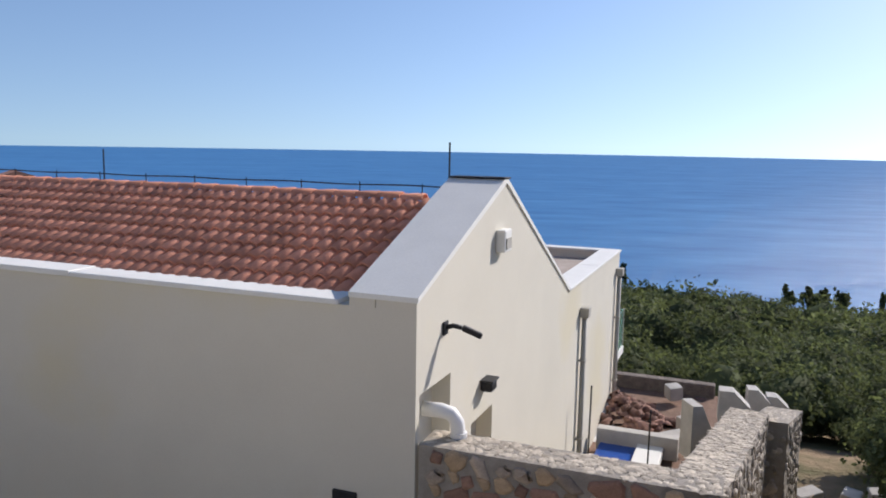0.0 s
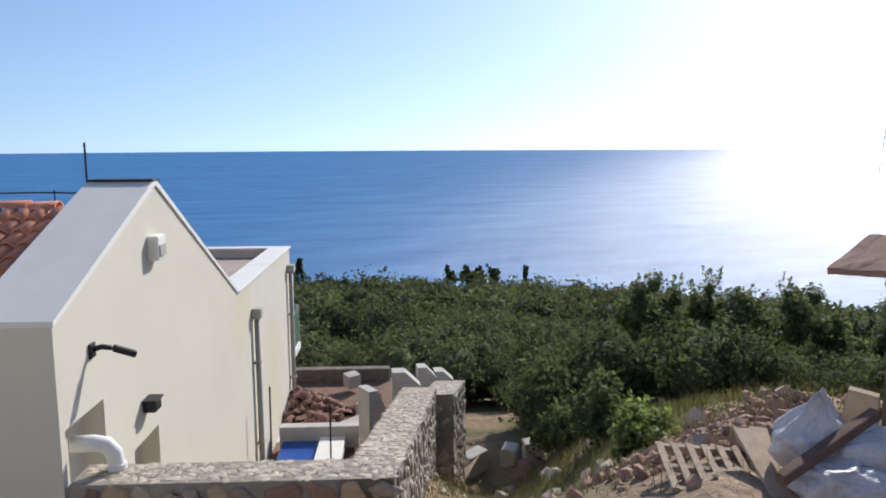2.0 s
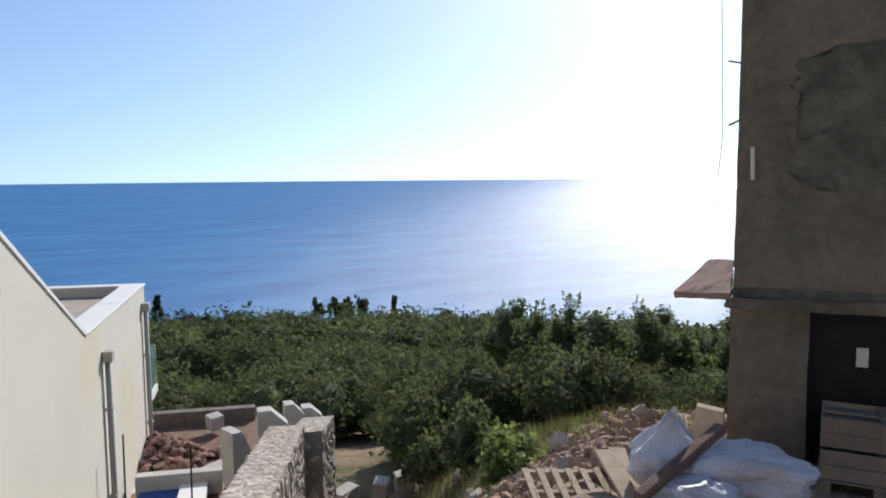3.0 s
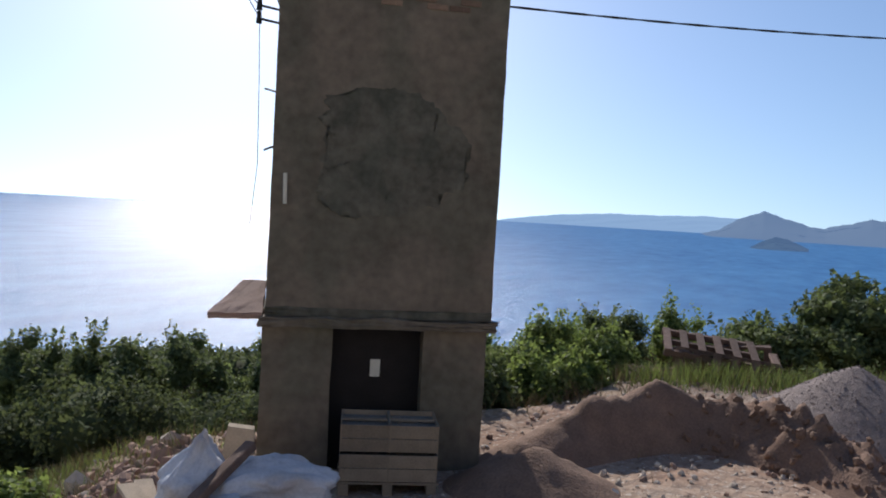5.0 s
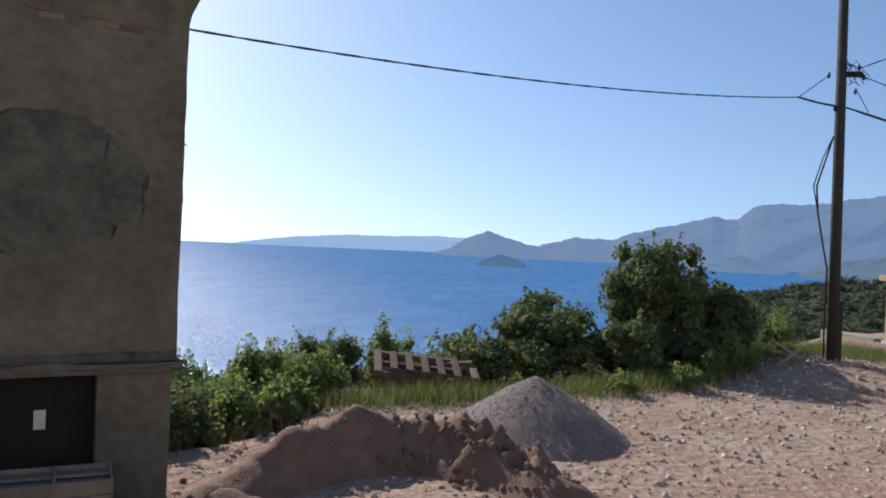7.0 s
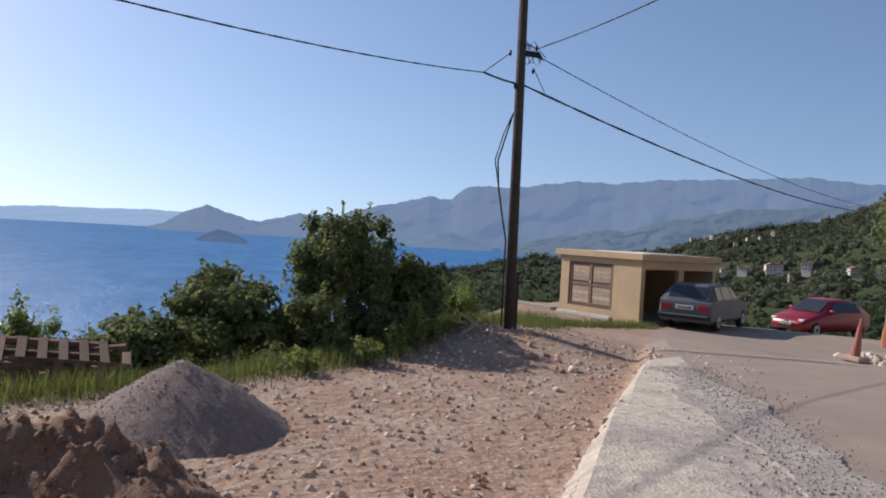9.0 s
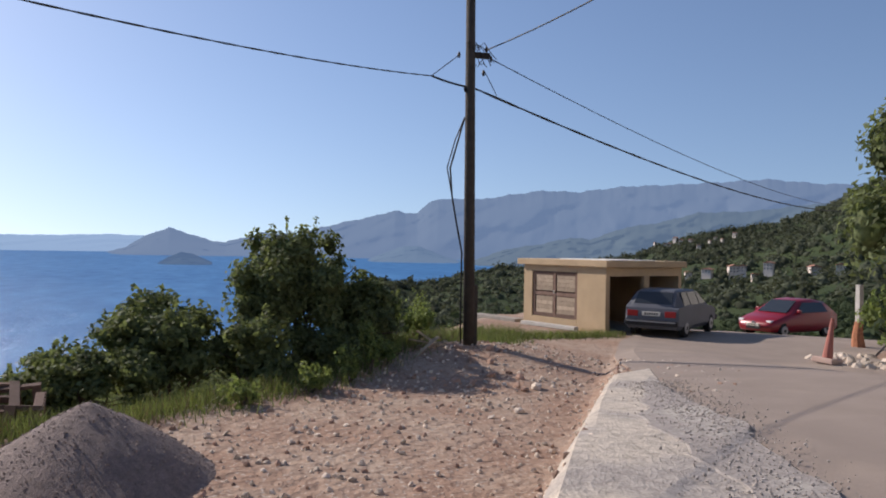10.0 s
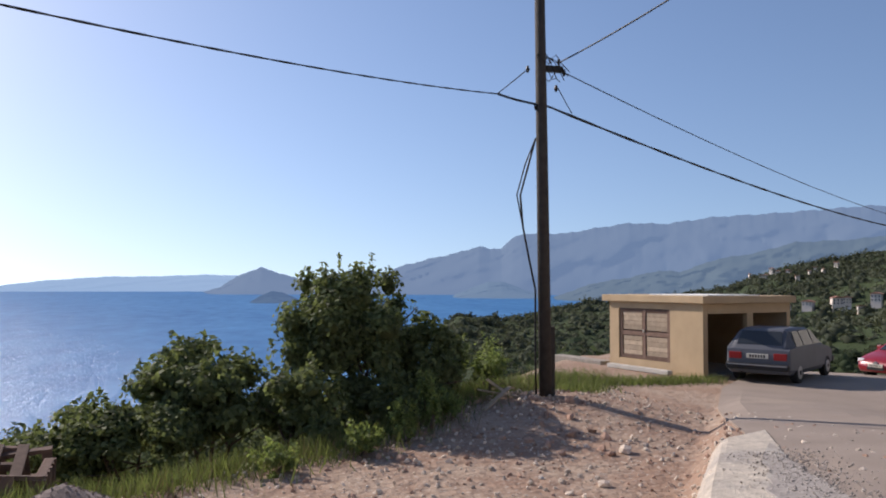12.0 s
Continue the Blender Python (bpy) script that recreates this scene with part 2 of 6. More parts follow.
def ground_z(x, y):
    x, y = np.asarray(x, float), np.asarray(y, float)
    d = lot_side(x, y)
    out = np.maximum(d, 0)
    near = -0.46 * np.minimum(out, 12) - 0.182 * np.maximum(out - 12, 0)
    near = near + 0.5 * wave(x, y, 4.0) * np.clip(out / 8, 0, 1) + 2.0 * wave(x, y, 30.0, 1.7) * np.clip((out - 15) / 60, 0, 1)
    # the lot itself: a little lower by the tower, a low bank under the pole
    near = near - 0.3 * np.exp(-((x - 7.6) ** 2 + (y - 4.2) ** 2) / 9.0) + 0.42 * np.exp(-((x - 17.9) ** 2 + (y + 8.1) ** 2) / 5.0)
    near = near - 1.25 * np.exp(-(seg_dist(x, y, (4.6, 8.3), (8.8, 16.2)) / 1.5) ** 2)
    near = near + 0.025 * wave(x, y, 1.7)
    # the road lies on a low embankment that runs out towards the hut
    over = (y - 0.92) * 0.807 + x * 0.590
    bed = np.interp(x, [0, 8, 11.8, 19, 40], [0.88, 0.86, 0.58, 0.05, 0.0])
    on_bed = np.clip((0.32 - over) / 0.5, 0, 1) * np.clip((y + 15) / 3, 0, 1) * np.clip((x + 14) / 8, 0, 1)
    near = np.where(on_bed > 0, near + (np.maximum(bed, near) - near) * on_bed * on_bed * (3 - 2 * on_bed), near)
    # far land
    r = np.hypot(x - 3, y + 2)
    az = np.degrees(np.arctan2(-(x - 3), y + 2))
    az = np.where(az > 60, az - 360, az)
    near = near - 0.09 * np.maximum(r - 24.8, 0) * np.clip((-121 - az) / 3, 0, 1) * np.clip((az + 170) / 20, 0, 1)
    near = near - 0.032 * np.maximum(r - 50, 0) * np.clip((-20 - az) / 20, 0, 1) * np.clip((az + 97) / 25, 0, 1)
    el = np.interp(az, RIDGE_AZ, RIDGE_EL)
    crest = np.interp(az, [-150, -124, -104, -60, 12, 30], [700, 620, 420, 260, 260, 150])
    top = 2.5 + crest * np.tan(np.radians(el)) - 3.0
    valley = np.interp(az, [-300, -200, -150, -125, -105, -60, 12, 30], [10, 8, -14, -26, -36, -40, -30, -16])
    k = np.clip((r - 90) / (crest - 90), 0, 1)
    far = valley + (top - valley) * k ** 1.1 + 4 * wave(x, y, 45.0, 3.0) * np.clip((crest - r) / 150, 0, 1) * np.clip((r - 80) / 100, 0, 1)
    beyond = np.clip((r - crest) / 260, 0, 1)
    far = far * (1 - beyond) + (SEA_Z - 25) * beyond
    open_sea = near - 60 * np.clip((r - 250) / 120, 0, 1)
    side = np.clip((-97 - az) / 8, 0, 1) + np.clip((az - 12) / 8, 0, 1)
    w = np.clip((r - 40) / 55, 0, 1) * side * side * (3 - 2 * side)
    return open_sea * (1 - w) + far * w


def gz(x, y):
    return float(ground_z(np.array([x]), np.array([y]))[0])


def ground_material():
    """Red stony dirt on the lot, dry grass and earth down the slope, dark woods floor far off."""
    m = bpy.data.materials.new("ground")
    m.use_nodes = True
    n, l = m.node_tree.nodes, m.node_tree.links
    b = n["Principled BSDF"]
    b.inputs["Roughness"].default_value, b.inputs["Specular IOR Level"].default_value = 0.95, 0.15
    co = n.new("ShaderNodeTexCoord")

    def noise_of(s, detail=6):
        t = n.new("ShaderNodeTexNoise")
        t.inputs["Scale"].default_value, t.inputs["Detail"].default_value = s, detail
        l.new(co.outputs["Object"], t.inputs["Vector"])
        return t.outputs[0]

    def ramp(src, lo, hi):
        r = n.new("ShaderNodeMapRange")
        r.inputs[1].default_value, r.inputs[2].default_value = lo, hi
        l.new(src, r.inputs[0])
        return r.outputs[0]

    def blend(f, a, c):
        x = n.new("ShaderNodeMix")
        x.data_type = "RGBA"
        l.new(f, x.inputs[0])
        for k, v in ((6, a), (7, c)):
            if isinstance(v, tuple):
                x.inputs[k].default_value = (*v, 1)
            else:
                l.new(v, x.inputs[k])
        return x.outputs[2]

    dirt = blend(ramp(noise_of(0.7), 0.4, 0.62), (0.335, 0.22, 0.158), (0.41, 0.31, 0.235))
    dirt = blend(ramp(noise_of(3.2), 0.52, 0.72), dirt, (0.27, 0.175, 0.125))
    dirt = blend(ramp(noise_of(9), 0.5, 0.75), dirt, (0.24, 0.16, 0.115))
    dirt = blend(ramp(noise_of(17), 0.58, 0.64), dirt, (0.47, 0.395, 0.33))
    dirt = blend(ramp(noise_of(41), 0.6, 0.66), dirt, (0.22, 0.15, 0.115))
    slope = blend(ramp(noise_of(0.5), 0.42, 0.6), (0.13, 0.12, 0.06), (0.30, 0.22, 0.14))
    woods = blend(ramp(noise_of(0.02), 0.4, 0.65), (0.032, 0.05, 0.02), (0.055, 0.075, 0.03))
    a = n.new("ShaderNodeAttribute")
    a.attribute_name = "cover"
    s = n.new("ShaderNodeSeparateColor")
    l.new(a.outputs["Color"], s.inputs[0])
    c = blend(s.outputs[0], dirt, slope)
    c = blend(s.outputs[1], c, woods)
    # pale colour of the unseen ground that serves as a light reflector
    c = blend(s.outputs[2], c, (0.42, 0.395, 0.345))
    l.new(c, b.inputs["Base Color"])
    bp = n.new("ShaderNodeBump")
    bp.inputs["Strength"].default_value, bp.inputs["Distance"].default_value = 0.9, 0.09
    l.new(noise_of(5.5, 14), bp.inputs["Height"]), l.new(bp.outputs[0], b.inputs["Normal"])
    return m


def build_ground():
    """One sheet in rings round the lot, fine near it and coarse far off."""
    turns = np.arange(0, 360, 0.6)
    radii = [0.5]
    while radii[-1] < 1500:
        radii.append(radii[-1] * 1.033 + 0.03)
    radii = np.array(radii)
    a, r = np.meshgrid(np.radians(turns), radii)
    x, y = 3 + r * np.cos(a), -2 + r * np.sin(a)
    z = ground_z(x, y)
    k, n = len(turns), len(radii)
    verts = np.stack([x, y, z], -1).reshape(-1, 3)
    i, j = np.meshgrid(np.arange(n - 1), np.arange(k), indexing="ij")
    jn = (j + 1) % k
    faces = np.stack([i * k + j, (i + 1) * k + j, (i + 1) * k + jn, i * k + jn], -1).reshape(-1, 4)
    mid = len(verts)
    verts = np.vstack([verts, [[3, -2, gz(3, -2)]]])
    faces = faces.tolist() + [[mid, q, (q + 1) % k] for q in range(k)]
    ob = raw("ground", verts.tolist(), faces, ground_material(), smooth=True)
    d = lot_side(verts[:, 0], verts[:, 1])
    away = np.hypot(verts[:, 0] - 3, verts[:, 1] + 2)
    cover = np.ones((len(verts), 4), np.float32)
    cover[:, 0] = np.clip((d + 0.3 + 0.6 * wave(verts[:, 0], verts[:, 1], 0.6)) / 1.2, 0, 1)
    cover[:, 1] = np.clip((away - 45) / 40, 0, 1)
    # unseen ground uphill and before the villa, made pale to bounce light onto its front
    bare = np.degrees(np.arctan2(-(verts[:, 0] - 3), verts[:, 1] + 2))
    cover[:, 1] *= np.where((bare > 50) | (bare < -152), 0.15, 1.0)
    cover[:, 0] *= np.clip((verts[:, 0] - 1.0) / 2.0, 0, 1)
    cover[:, 2] = np.where((bare > 50) | (bare < -152), 1.0, 0.0) * np.clip((away - 6) / 3, 0, 1)
    cover[:, 2] = np.maximum(cover[:, 2], np.clip((1.5 - verts[:, 0]) / 1.5, 0, 1) * np.clip((14 - verts[:, 1]) / 4, 0, 1))
    at = ob.data.color_attributes.new("cover", "FLOAT_COLOR", "POINT")
    at.data.foreach_set("color", cover.ravel())
    return tagged(ob, "stony red dirt lot falling away to a wooded coastal slope", "ground", kind="structure")


build_ground()

# the sea, out to the horizon
bm = bmesh.new()
bmesh.ops.create_circle(bm, cap_ends=True, segments=128, radius=4950)
water = part("water", bm, SEA)
water.location = (0, 0, SEA_Z)
tagged(water, "deep blue calm sea reaching the hazy horizon", "sea", kind="structure")


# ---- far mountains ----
# Distance haze is painted in as blue emission over a dim rock colour.
def hazed_backdrop_material(name, rgb, haze_glow):
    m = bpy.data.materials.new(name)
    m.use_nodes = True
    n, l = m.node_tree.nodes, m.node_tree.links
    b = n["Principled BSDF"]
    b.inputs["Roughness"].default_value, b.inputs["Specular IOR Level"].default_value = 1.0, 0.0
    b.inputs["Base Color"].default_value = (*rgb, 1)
    b.inputs["Emission Color"].default_value, b.inputs["Emission Strength"].default_value = (*haze_glow, 1), 1.0
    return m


def mountains(name, profile, foot_r, crest_r, mat, label, rough=1.0, foot_z=None, seed=0.0):
    """A range seen far off: profile lists yaw and height angle of its skyline."""
    az = np.arange(profile[0][0], profile[-1][0], -0.1)
    el = np.interp(-az, [-p[0] for p in profile], [p[1] for p in profile])
    ripple = rough * 0.035 * (np.sin(az * 3.1 + seed) + 0.6 * np.sin(az * 7.7 + 1 + seed) + 0.3 * np.sin(az * 15.3 + 2))
    rows = 22
    verts, faces = [], []
    for i in range(rows + 1):
        f = i / rows
        crest_z = 2.5 + crest_r * np.tan(np.radians(el + ripple * f ** 5))
        fold = np.array([0.8 - 2.2 * abs(noise.fractal(Vector((a * 0.17 + 0.9 * f, 1.6 * f + 0.4 * math.sin(a * 0.23), seed + 3.0)), 1.0, 2.1, 4)) for a in az])
        z = SEA_Z - 3 + (crest_z - SEA_Z + 3) * f ** 0.8 + rough * 0.05 * (crest_z - SEA_Z) * fold * np.sin(math.pi * f)
        rr = foot_r + (crest_r - foot_r) * f + rough * 120 * fold * np.sin(math.pi * f)
        x, y = -np.sin(np.radians(az)) * rr, np.cos(np.radians(az)) * rr
        verts += list(zip(x.tolist(), y.tolist(), z.tolist()))
    k = len(az)
    for i in range(rows):
        for j in range(k - 1):
            faces.append((i * k + j, i * k + j + 1, (i + 1) * k + j + 1, (i + 1) * k + j))
    return tagged(raw(name, verts, faces, mat, smooth=True), label, "mountains", kind="structure")


# The farther the range, the paler the blue emission that stands in for haze.
HAZE_FAR = hazed_backdrop_material("far hazy rock", (0.03, 0.04, 0.05), (0.25, 0.39, 0.60))
HAZE_MID = hazed_backdrop_material("hazy mountain", (0.045, 0.053, 0.055), (0.118, 0.19, 0.325))
HAZE_FRONT = hazed_backdrop_material("hazy foothill", (0.04, 0.05, 0.045), (0.088, 0.142, 0.225))
HAZE_SPUR = hazed_backdrop_material("hazy promontory", (0.05, 0.065, 0.07), (0.10, 0.17, 0.285))
HAZE_NEAR = hazed_backdrop_material("hazy islet", (0.02, 0.03, 0.03), (0.075, 0.135, 0.25))
mountains("backdrop_1", [(-71.5, -0.6), (-73.4, -0.26), (-76, 0.1), (-80, 0.42), (-83, 0.45), (-86.7, 0.6), (-90, 0.5), (-94.2, 0.1), (-98, -0.6)], 4500, 4800, HAZE_FAR, "headland on the horizon across the bay, pale blue with painted haze", 0.35)
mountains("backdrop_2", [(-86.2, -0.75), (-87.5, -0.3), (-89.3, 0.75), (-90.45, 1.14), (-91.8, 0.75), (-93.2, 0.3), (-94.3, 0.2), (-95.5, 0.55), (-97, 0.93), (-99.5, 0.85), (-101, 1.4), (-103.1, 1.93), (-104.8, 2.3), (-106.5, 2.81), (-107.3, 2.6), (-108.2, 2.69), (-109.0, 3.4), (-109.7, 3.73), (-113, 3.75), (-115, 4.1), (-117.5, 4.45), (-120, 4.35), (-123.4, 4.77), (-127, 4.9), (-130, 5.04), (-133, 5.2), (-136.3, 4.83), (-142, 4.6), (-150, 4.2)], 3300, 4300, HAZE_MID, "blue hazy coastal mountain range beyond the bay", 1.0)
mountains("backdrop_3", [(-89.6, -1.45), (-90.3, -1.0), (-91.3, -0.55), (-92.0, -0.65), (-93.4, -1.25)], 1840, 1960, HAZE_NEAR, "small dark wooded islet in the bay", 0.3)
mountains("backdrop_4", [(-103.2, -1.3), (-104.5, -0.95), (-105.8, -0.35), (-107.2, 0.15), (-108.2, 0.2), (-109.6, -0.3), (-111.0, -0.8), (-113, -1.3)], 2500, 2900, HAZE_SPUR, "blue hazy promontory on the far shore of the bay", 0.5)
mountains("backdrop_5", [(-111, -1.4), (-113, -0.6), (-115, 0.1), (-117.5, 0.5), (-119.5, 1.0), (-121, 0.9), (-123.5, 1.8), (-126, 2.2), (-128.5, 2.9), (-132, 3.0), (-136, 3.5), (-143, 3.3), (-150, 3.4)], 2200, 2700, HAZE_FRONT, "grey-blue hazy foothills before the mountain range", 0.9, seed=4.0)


# ---- villa ----
HOUSE = Matrix.Translation((-0.26, 8.08, 0)) @ Matrix.Rotation(radians(68.3 - 90), 4, "Z")
# local frame: the gable wall is the plane x = 0 and runs back along y; the front wall is y = 0 and runs to -x
ALONG = Matrix(((0, -1, 0, 0), (1, 0, 0, 0), (0, 0, 1, 0), (0, 0, 0, 1)))
GLASS = bpy.data.materials.new("green balcony glass")
GLASS.use_nodes = True
gb = GLASS.node_tree.nodes["Principled BSDF"]
gb.inputs["Base Color"].default_value, gb.inputs["Roughness"].default_value = (0.45, 0.72, 0.62, 1), 0.05
gb.inputs["Transmission Weight"].default_value, gb.inputs["IOR"].default_value = 0.75, 1.45
ZINC = material("grey painted downpipe", (0.42, 0.40, 0.35), 0.5, spread=0.1)
PVC = material("white plastic pipe", (0.75, 0.75, 0.73), 0.35, spread=0.05)
ROOF_FLAT = material("terrace screed", (0.40, 0.34, 0.29), 0.95, spread=0.2, scale=3)


def hbox(lo, hi, bevel=0.0, bm=None):
    return box(lo, hi, bevel, bm, HOUSE)


def hprism(outline, depth, x=0.0):
    return prism(outline, depth, m=HOUSE @ Matrix.Translation((x, 0, 0)) @ ALONG)


EAVE, RIDGE, RIDGE_Y, BASE, PARAPET = 0.85, 2.01, 3.13, -7.5, -0.35


def build_villa():
    villa = root("house", Matrix.Identity(4), "cream rendered villa with clay tile roof and white coped gable", "house")
    far_y = 7.66
    # front skin of the gable wall with its two recesses, and the wall behind it
    skin = [(0, BASE), (0, EAVE - 0.05), (RIDGE_Y, RIDGE - 0.05), (far_y, PARAPET - 0.05), (14.2, PARAPET - 0.05), (14.2, BASE),
            (2.77, BASE), (2.77, -1.21), (1.86, -1.21), (1.86, BASE), (1.06, BASE), (1.06, -0.27), (0.1, -0.27), (0.1, BASE)]
    part("gable_wall", hprism(skin, 0.24), PLASTER, villa, "cream rendered gable wall with recesses")
    core = [(0, BASE), (0, EAVE - 0.05), (RIDGE_Y, RIDGE - 0.05), (far_y, PARAPET - 0.05), (14.2, PARAPET - 0.05), (14.2, BASE)]
    part("gable_wall", hprism(core, 0.25, -0.24), PLASTER, villa)
    part("front_wall", hbox((-17, 0, BASE), (-0.49, 0.35, 0.69)), PLASTER, villa)
    part("front_wall", hbox((-0.82, -0.002, 0.6), (-0.5, 0.3, 0.83)), PLASTER, villa)
    part("eave_band", hbox((-4.95, -0.05, 0.69), (-0.95, 0.42, 0.755), 0.012), COPING, villa, "white eave band")
    part("eave_band", hbox((-17, -0.05, 0.69), (-4.955, 0.42, 0.768), 0.012), COPING, villa, "white eave band")
    cope = [(-0.02, EAVE - 0.06), (RIDGE_Y, RIDGE - 0.05), (far_y, PARAPET - 0.05), (far_y, PARAPET + 0.015), (RIDGE_Y + 0.03, RIDGE + 0.015), (RIDGE_Y - 0.12, RIDGE + 0.0), (-0.02, EAVE + 0.0)]
    part("gable_coping", hprism(cope, 0.85, 0.025), COPING, villa, "pale grey gable coping")
    part("ridge_cap", hbox((-0.8, RIDGE_Y - 0.16, RIDGE + 0.005), (0.035, RIDGE_Y + 0.14, RIDGE + 0.03), 0.006), DARK, villa, "dark metal ridge strip")
    # tiled roof deck; the tiles lie on it
    deck = [(0.4, 0.64), (RIDGE_Y, 1.64), (far_y, -0.62), (far_y, -0.75), (0.4, 0.5)]
    part("roof_deck", hprism(deck, 16.1, -0.83), material("roof underlay", (0.40, 0.17, 0.11), 0.9), villa)
    part("verge_flashing", hprism([(0.4, 0.66), (RIDGE_Y, 1.70), (RIDGE_Y, 1.63), (0.4, 0.59)], 0.07, -0.83), DARK, villa, "dark metal flashing")
    # flat terrace roof behind
    part("terrace_roof", hbox((-9, 7.4, -0.9), (-0.49, 14.0, -0.62)), ROOF_FLAT, villa, "dusty flat terrace roof")
    part("parapet", hbox((-9, 13.9, -1.2), (-0.49, 14.2, PARAPET - 0.05)), PLASTER, villa)
    part("back_wall", hbox((-16, 13.95, BASE), (-0.49, 14.19, -0.9)), PLASTER, villa)
    part("parapet_coping", hbox((-0.52, far_y + 0.02, PARAPET - 0.05), (0.035, 11.0, PARAPET), 0.01), COPING, villa)
    part("parapet_coping", hbox((-0.52, 11.02, PARAPET - 0.05), (0.035, 14.25, PARAPET), 0.01), COPING, villa)
    part("parapet_coping", hbox((-9, 13.86, PARAPET - 0.05), (-0.525, 14.25, PARAPET + 0.002), 0.01), COPING, villa)
    # downpipes with hoppers
    for y, ztop, zlow in ((9.0, -0.98, -6.5), (13.75, -0.8, -6.5)):
        dp = part("downpipe", tube([HOUSE @ Vector((0.09, y, zlow)), HOUSE @ Vector((0.09, y, ztop - 0.1))], 0.062, 10), ZINC, villa, "grey downpipe", smooth=True)
        bm = hbox((0.0, y - 0.13, ztop - 0.22), (0.2, y + 0.13, ztop), 0.02)
        part("hopper", bm, ZINC, dp)
        for z in (-2.2, -4.0):
            part("bracket", hbox((0.0, y - 0.085, z), (0.16, y + 0.085, z + 0.04)), ZINC, dp)
    # sloping white bands over the stone plinth
    band = [(10.0, -5.2), (13.45, -4.38), (13.45, -4.54), (10.0, -5.36)]
    part("plinth_band", hprism(band, 0.06, 0.06), COPING, villa, "white sloping plinth band")
    band = [(10.4, -5.7), (13.6, -4.9), (13.6, -5.06), (10.4, -5.86)]
    part("plinth_band", hprism(band, 0.06, 0.06), COPING, villa, "white sloping plinth band")
    part("stone_plinth", hprism([(10.2, -7.4), (10.2, -5.95), (13.6, -5.1), (14.25, -4.5), (14.25, -7.4)], 0.04, 0.04), STONE_REST, villa)
    # glass balcony on the seaward end
    balcony = part("balcony_floor", hbox((-6, 14.2, -3.62), (0.05, 15.5, -3.42)), COPING, villa, "balcony slab with glass balustrade")
    part("balustrade_pane", hbox((0.0, 14.25, -3.4), (0.015, 15.5, -2.3)), GLASS, balcony, "green glass pane")
    part("balustrade_pane", hbox((-2.0, 15.46, -3.4), (-0.02, 15.475, -2.3)), GLASS, balcony, "green glass pane")
    part("balustrade_post", hbox((-0.02, 15.45, -3.42), (0.03, 15.5, -2.28)), ZINC, balcony)
    # lightning conductor along the ridge
    rail = part("lightning_conductor", tube([HOUSE @ Vector((x, RIDGE_Y, 1.86 + 0.008 * math.sin(x * 3))) for x in np.linspace(-16.5, -0.9, 40)], 0.011, 6), DARK, villa, "black lightning conductor on stands")
    for x in np.arange(-16, -1, 1.05):
        part("stand", tube([HOUSE @ Vector((x, RIDGE_Y, 1.7)), HOUSE @ Vector((x, RIDGE_Y, 1.9))], 0.009, 5), DARK, rail)
    for x, zt in ((-0.87, 2.52), (-7.5, 2.3)):
        part("air_rod", tube([HOUSE @ Vector((x, RIDGE_Y, 1.7)), HOUSE @ Vector((x, RIDGE_Y, zt))], 0.014, 6), DARK, rail, "upright black rod")
    # vent hood, floodlight on an arm, bulkhead lamp and drain elbow on the gable wall
    hood = part("vent_hood", hbox((0.0, 2.72, 1.0), (0.14, 3.05, 1.32), 0.02), COPING, villa, "white vent hood")
    part("vent_grille", hbox((0.14, 2.77, 1.05), (0.155, 3.0, 1.2)), ZINC, hood)
    arm = part("lamp_arm", tube([HOUSE @ Vector(p) for p in ((0, 0.82, 0.34), (0.1, 0.85, 0.37), (0.2, 0.88, 0.35))], 0.03, 8), DARK, villa, "dark wall lamp arm", smooth=True)
    m = HOUSE @ pose(0.3, 0.92, 0.305, 0, 24, 25)
    part("lamp_head", box((-0.11, -0.045, -0.035), (0.14, 0.045, 0.035), 0.015, m=m), DARK, arm)
    part("wall_plate", hbox((0, 0.75, 0.26), (0.03, 0.89, 0.42), 0.01), DARK, arm)
    lamp = part("bulkhead_lamp", hbox((0.0, 2.2, -0.86), (0.17, 2.45, -0.72), 0.03), DARK, villa, "dark bulkhead lamp")
    part("hood", hbox((0.0, 2.18, -0.72), (0.19, 2.47, -0.69), 0.01), DARK, lamp)
    pts = [(-0.05, 0.34, -0.5), (0.16, 0.36, -0.5), (0.28, 0.38, -0.53), (0.34, 0.4, -0.62), (0.36, 0.41, -0.8), (0.36, 0.41, -1.6)]
    pipe = part("drain_elbow", tube([HOUSE @ Vector(p) for p in pts], 0.085, 14), PVC, villa, "white plastic drain elbow", smooth=True)
    part("collar", tube([HOUSE @ Vector((0.36, 0.41, -0.86)), HOUSE @ Vector((0.36, 0.41, -0.74))], 0.098, 14), PVC, pipe)
    part("wall_vent", hbox((-1.03, -0.04, -1.75), (-0.72, 0.02, -1.5), 0.01), DARK, villa, "dark wall vent")
    part("recess_sill", hbox((-0.2, 0.1, -1.6), (-0.02, 1.06, -1.5)), COPING, villa)
    return villa


villa = build_villa()

# ---- dry stone boundary wall ----
SW = [((0.03, 0.0), (3.24, 0.0)), ((3.24, 0.0), (3.98, 9.4))]


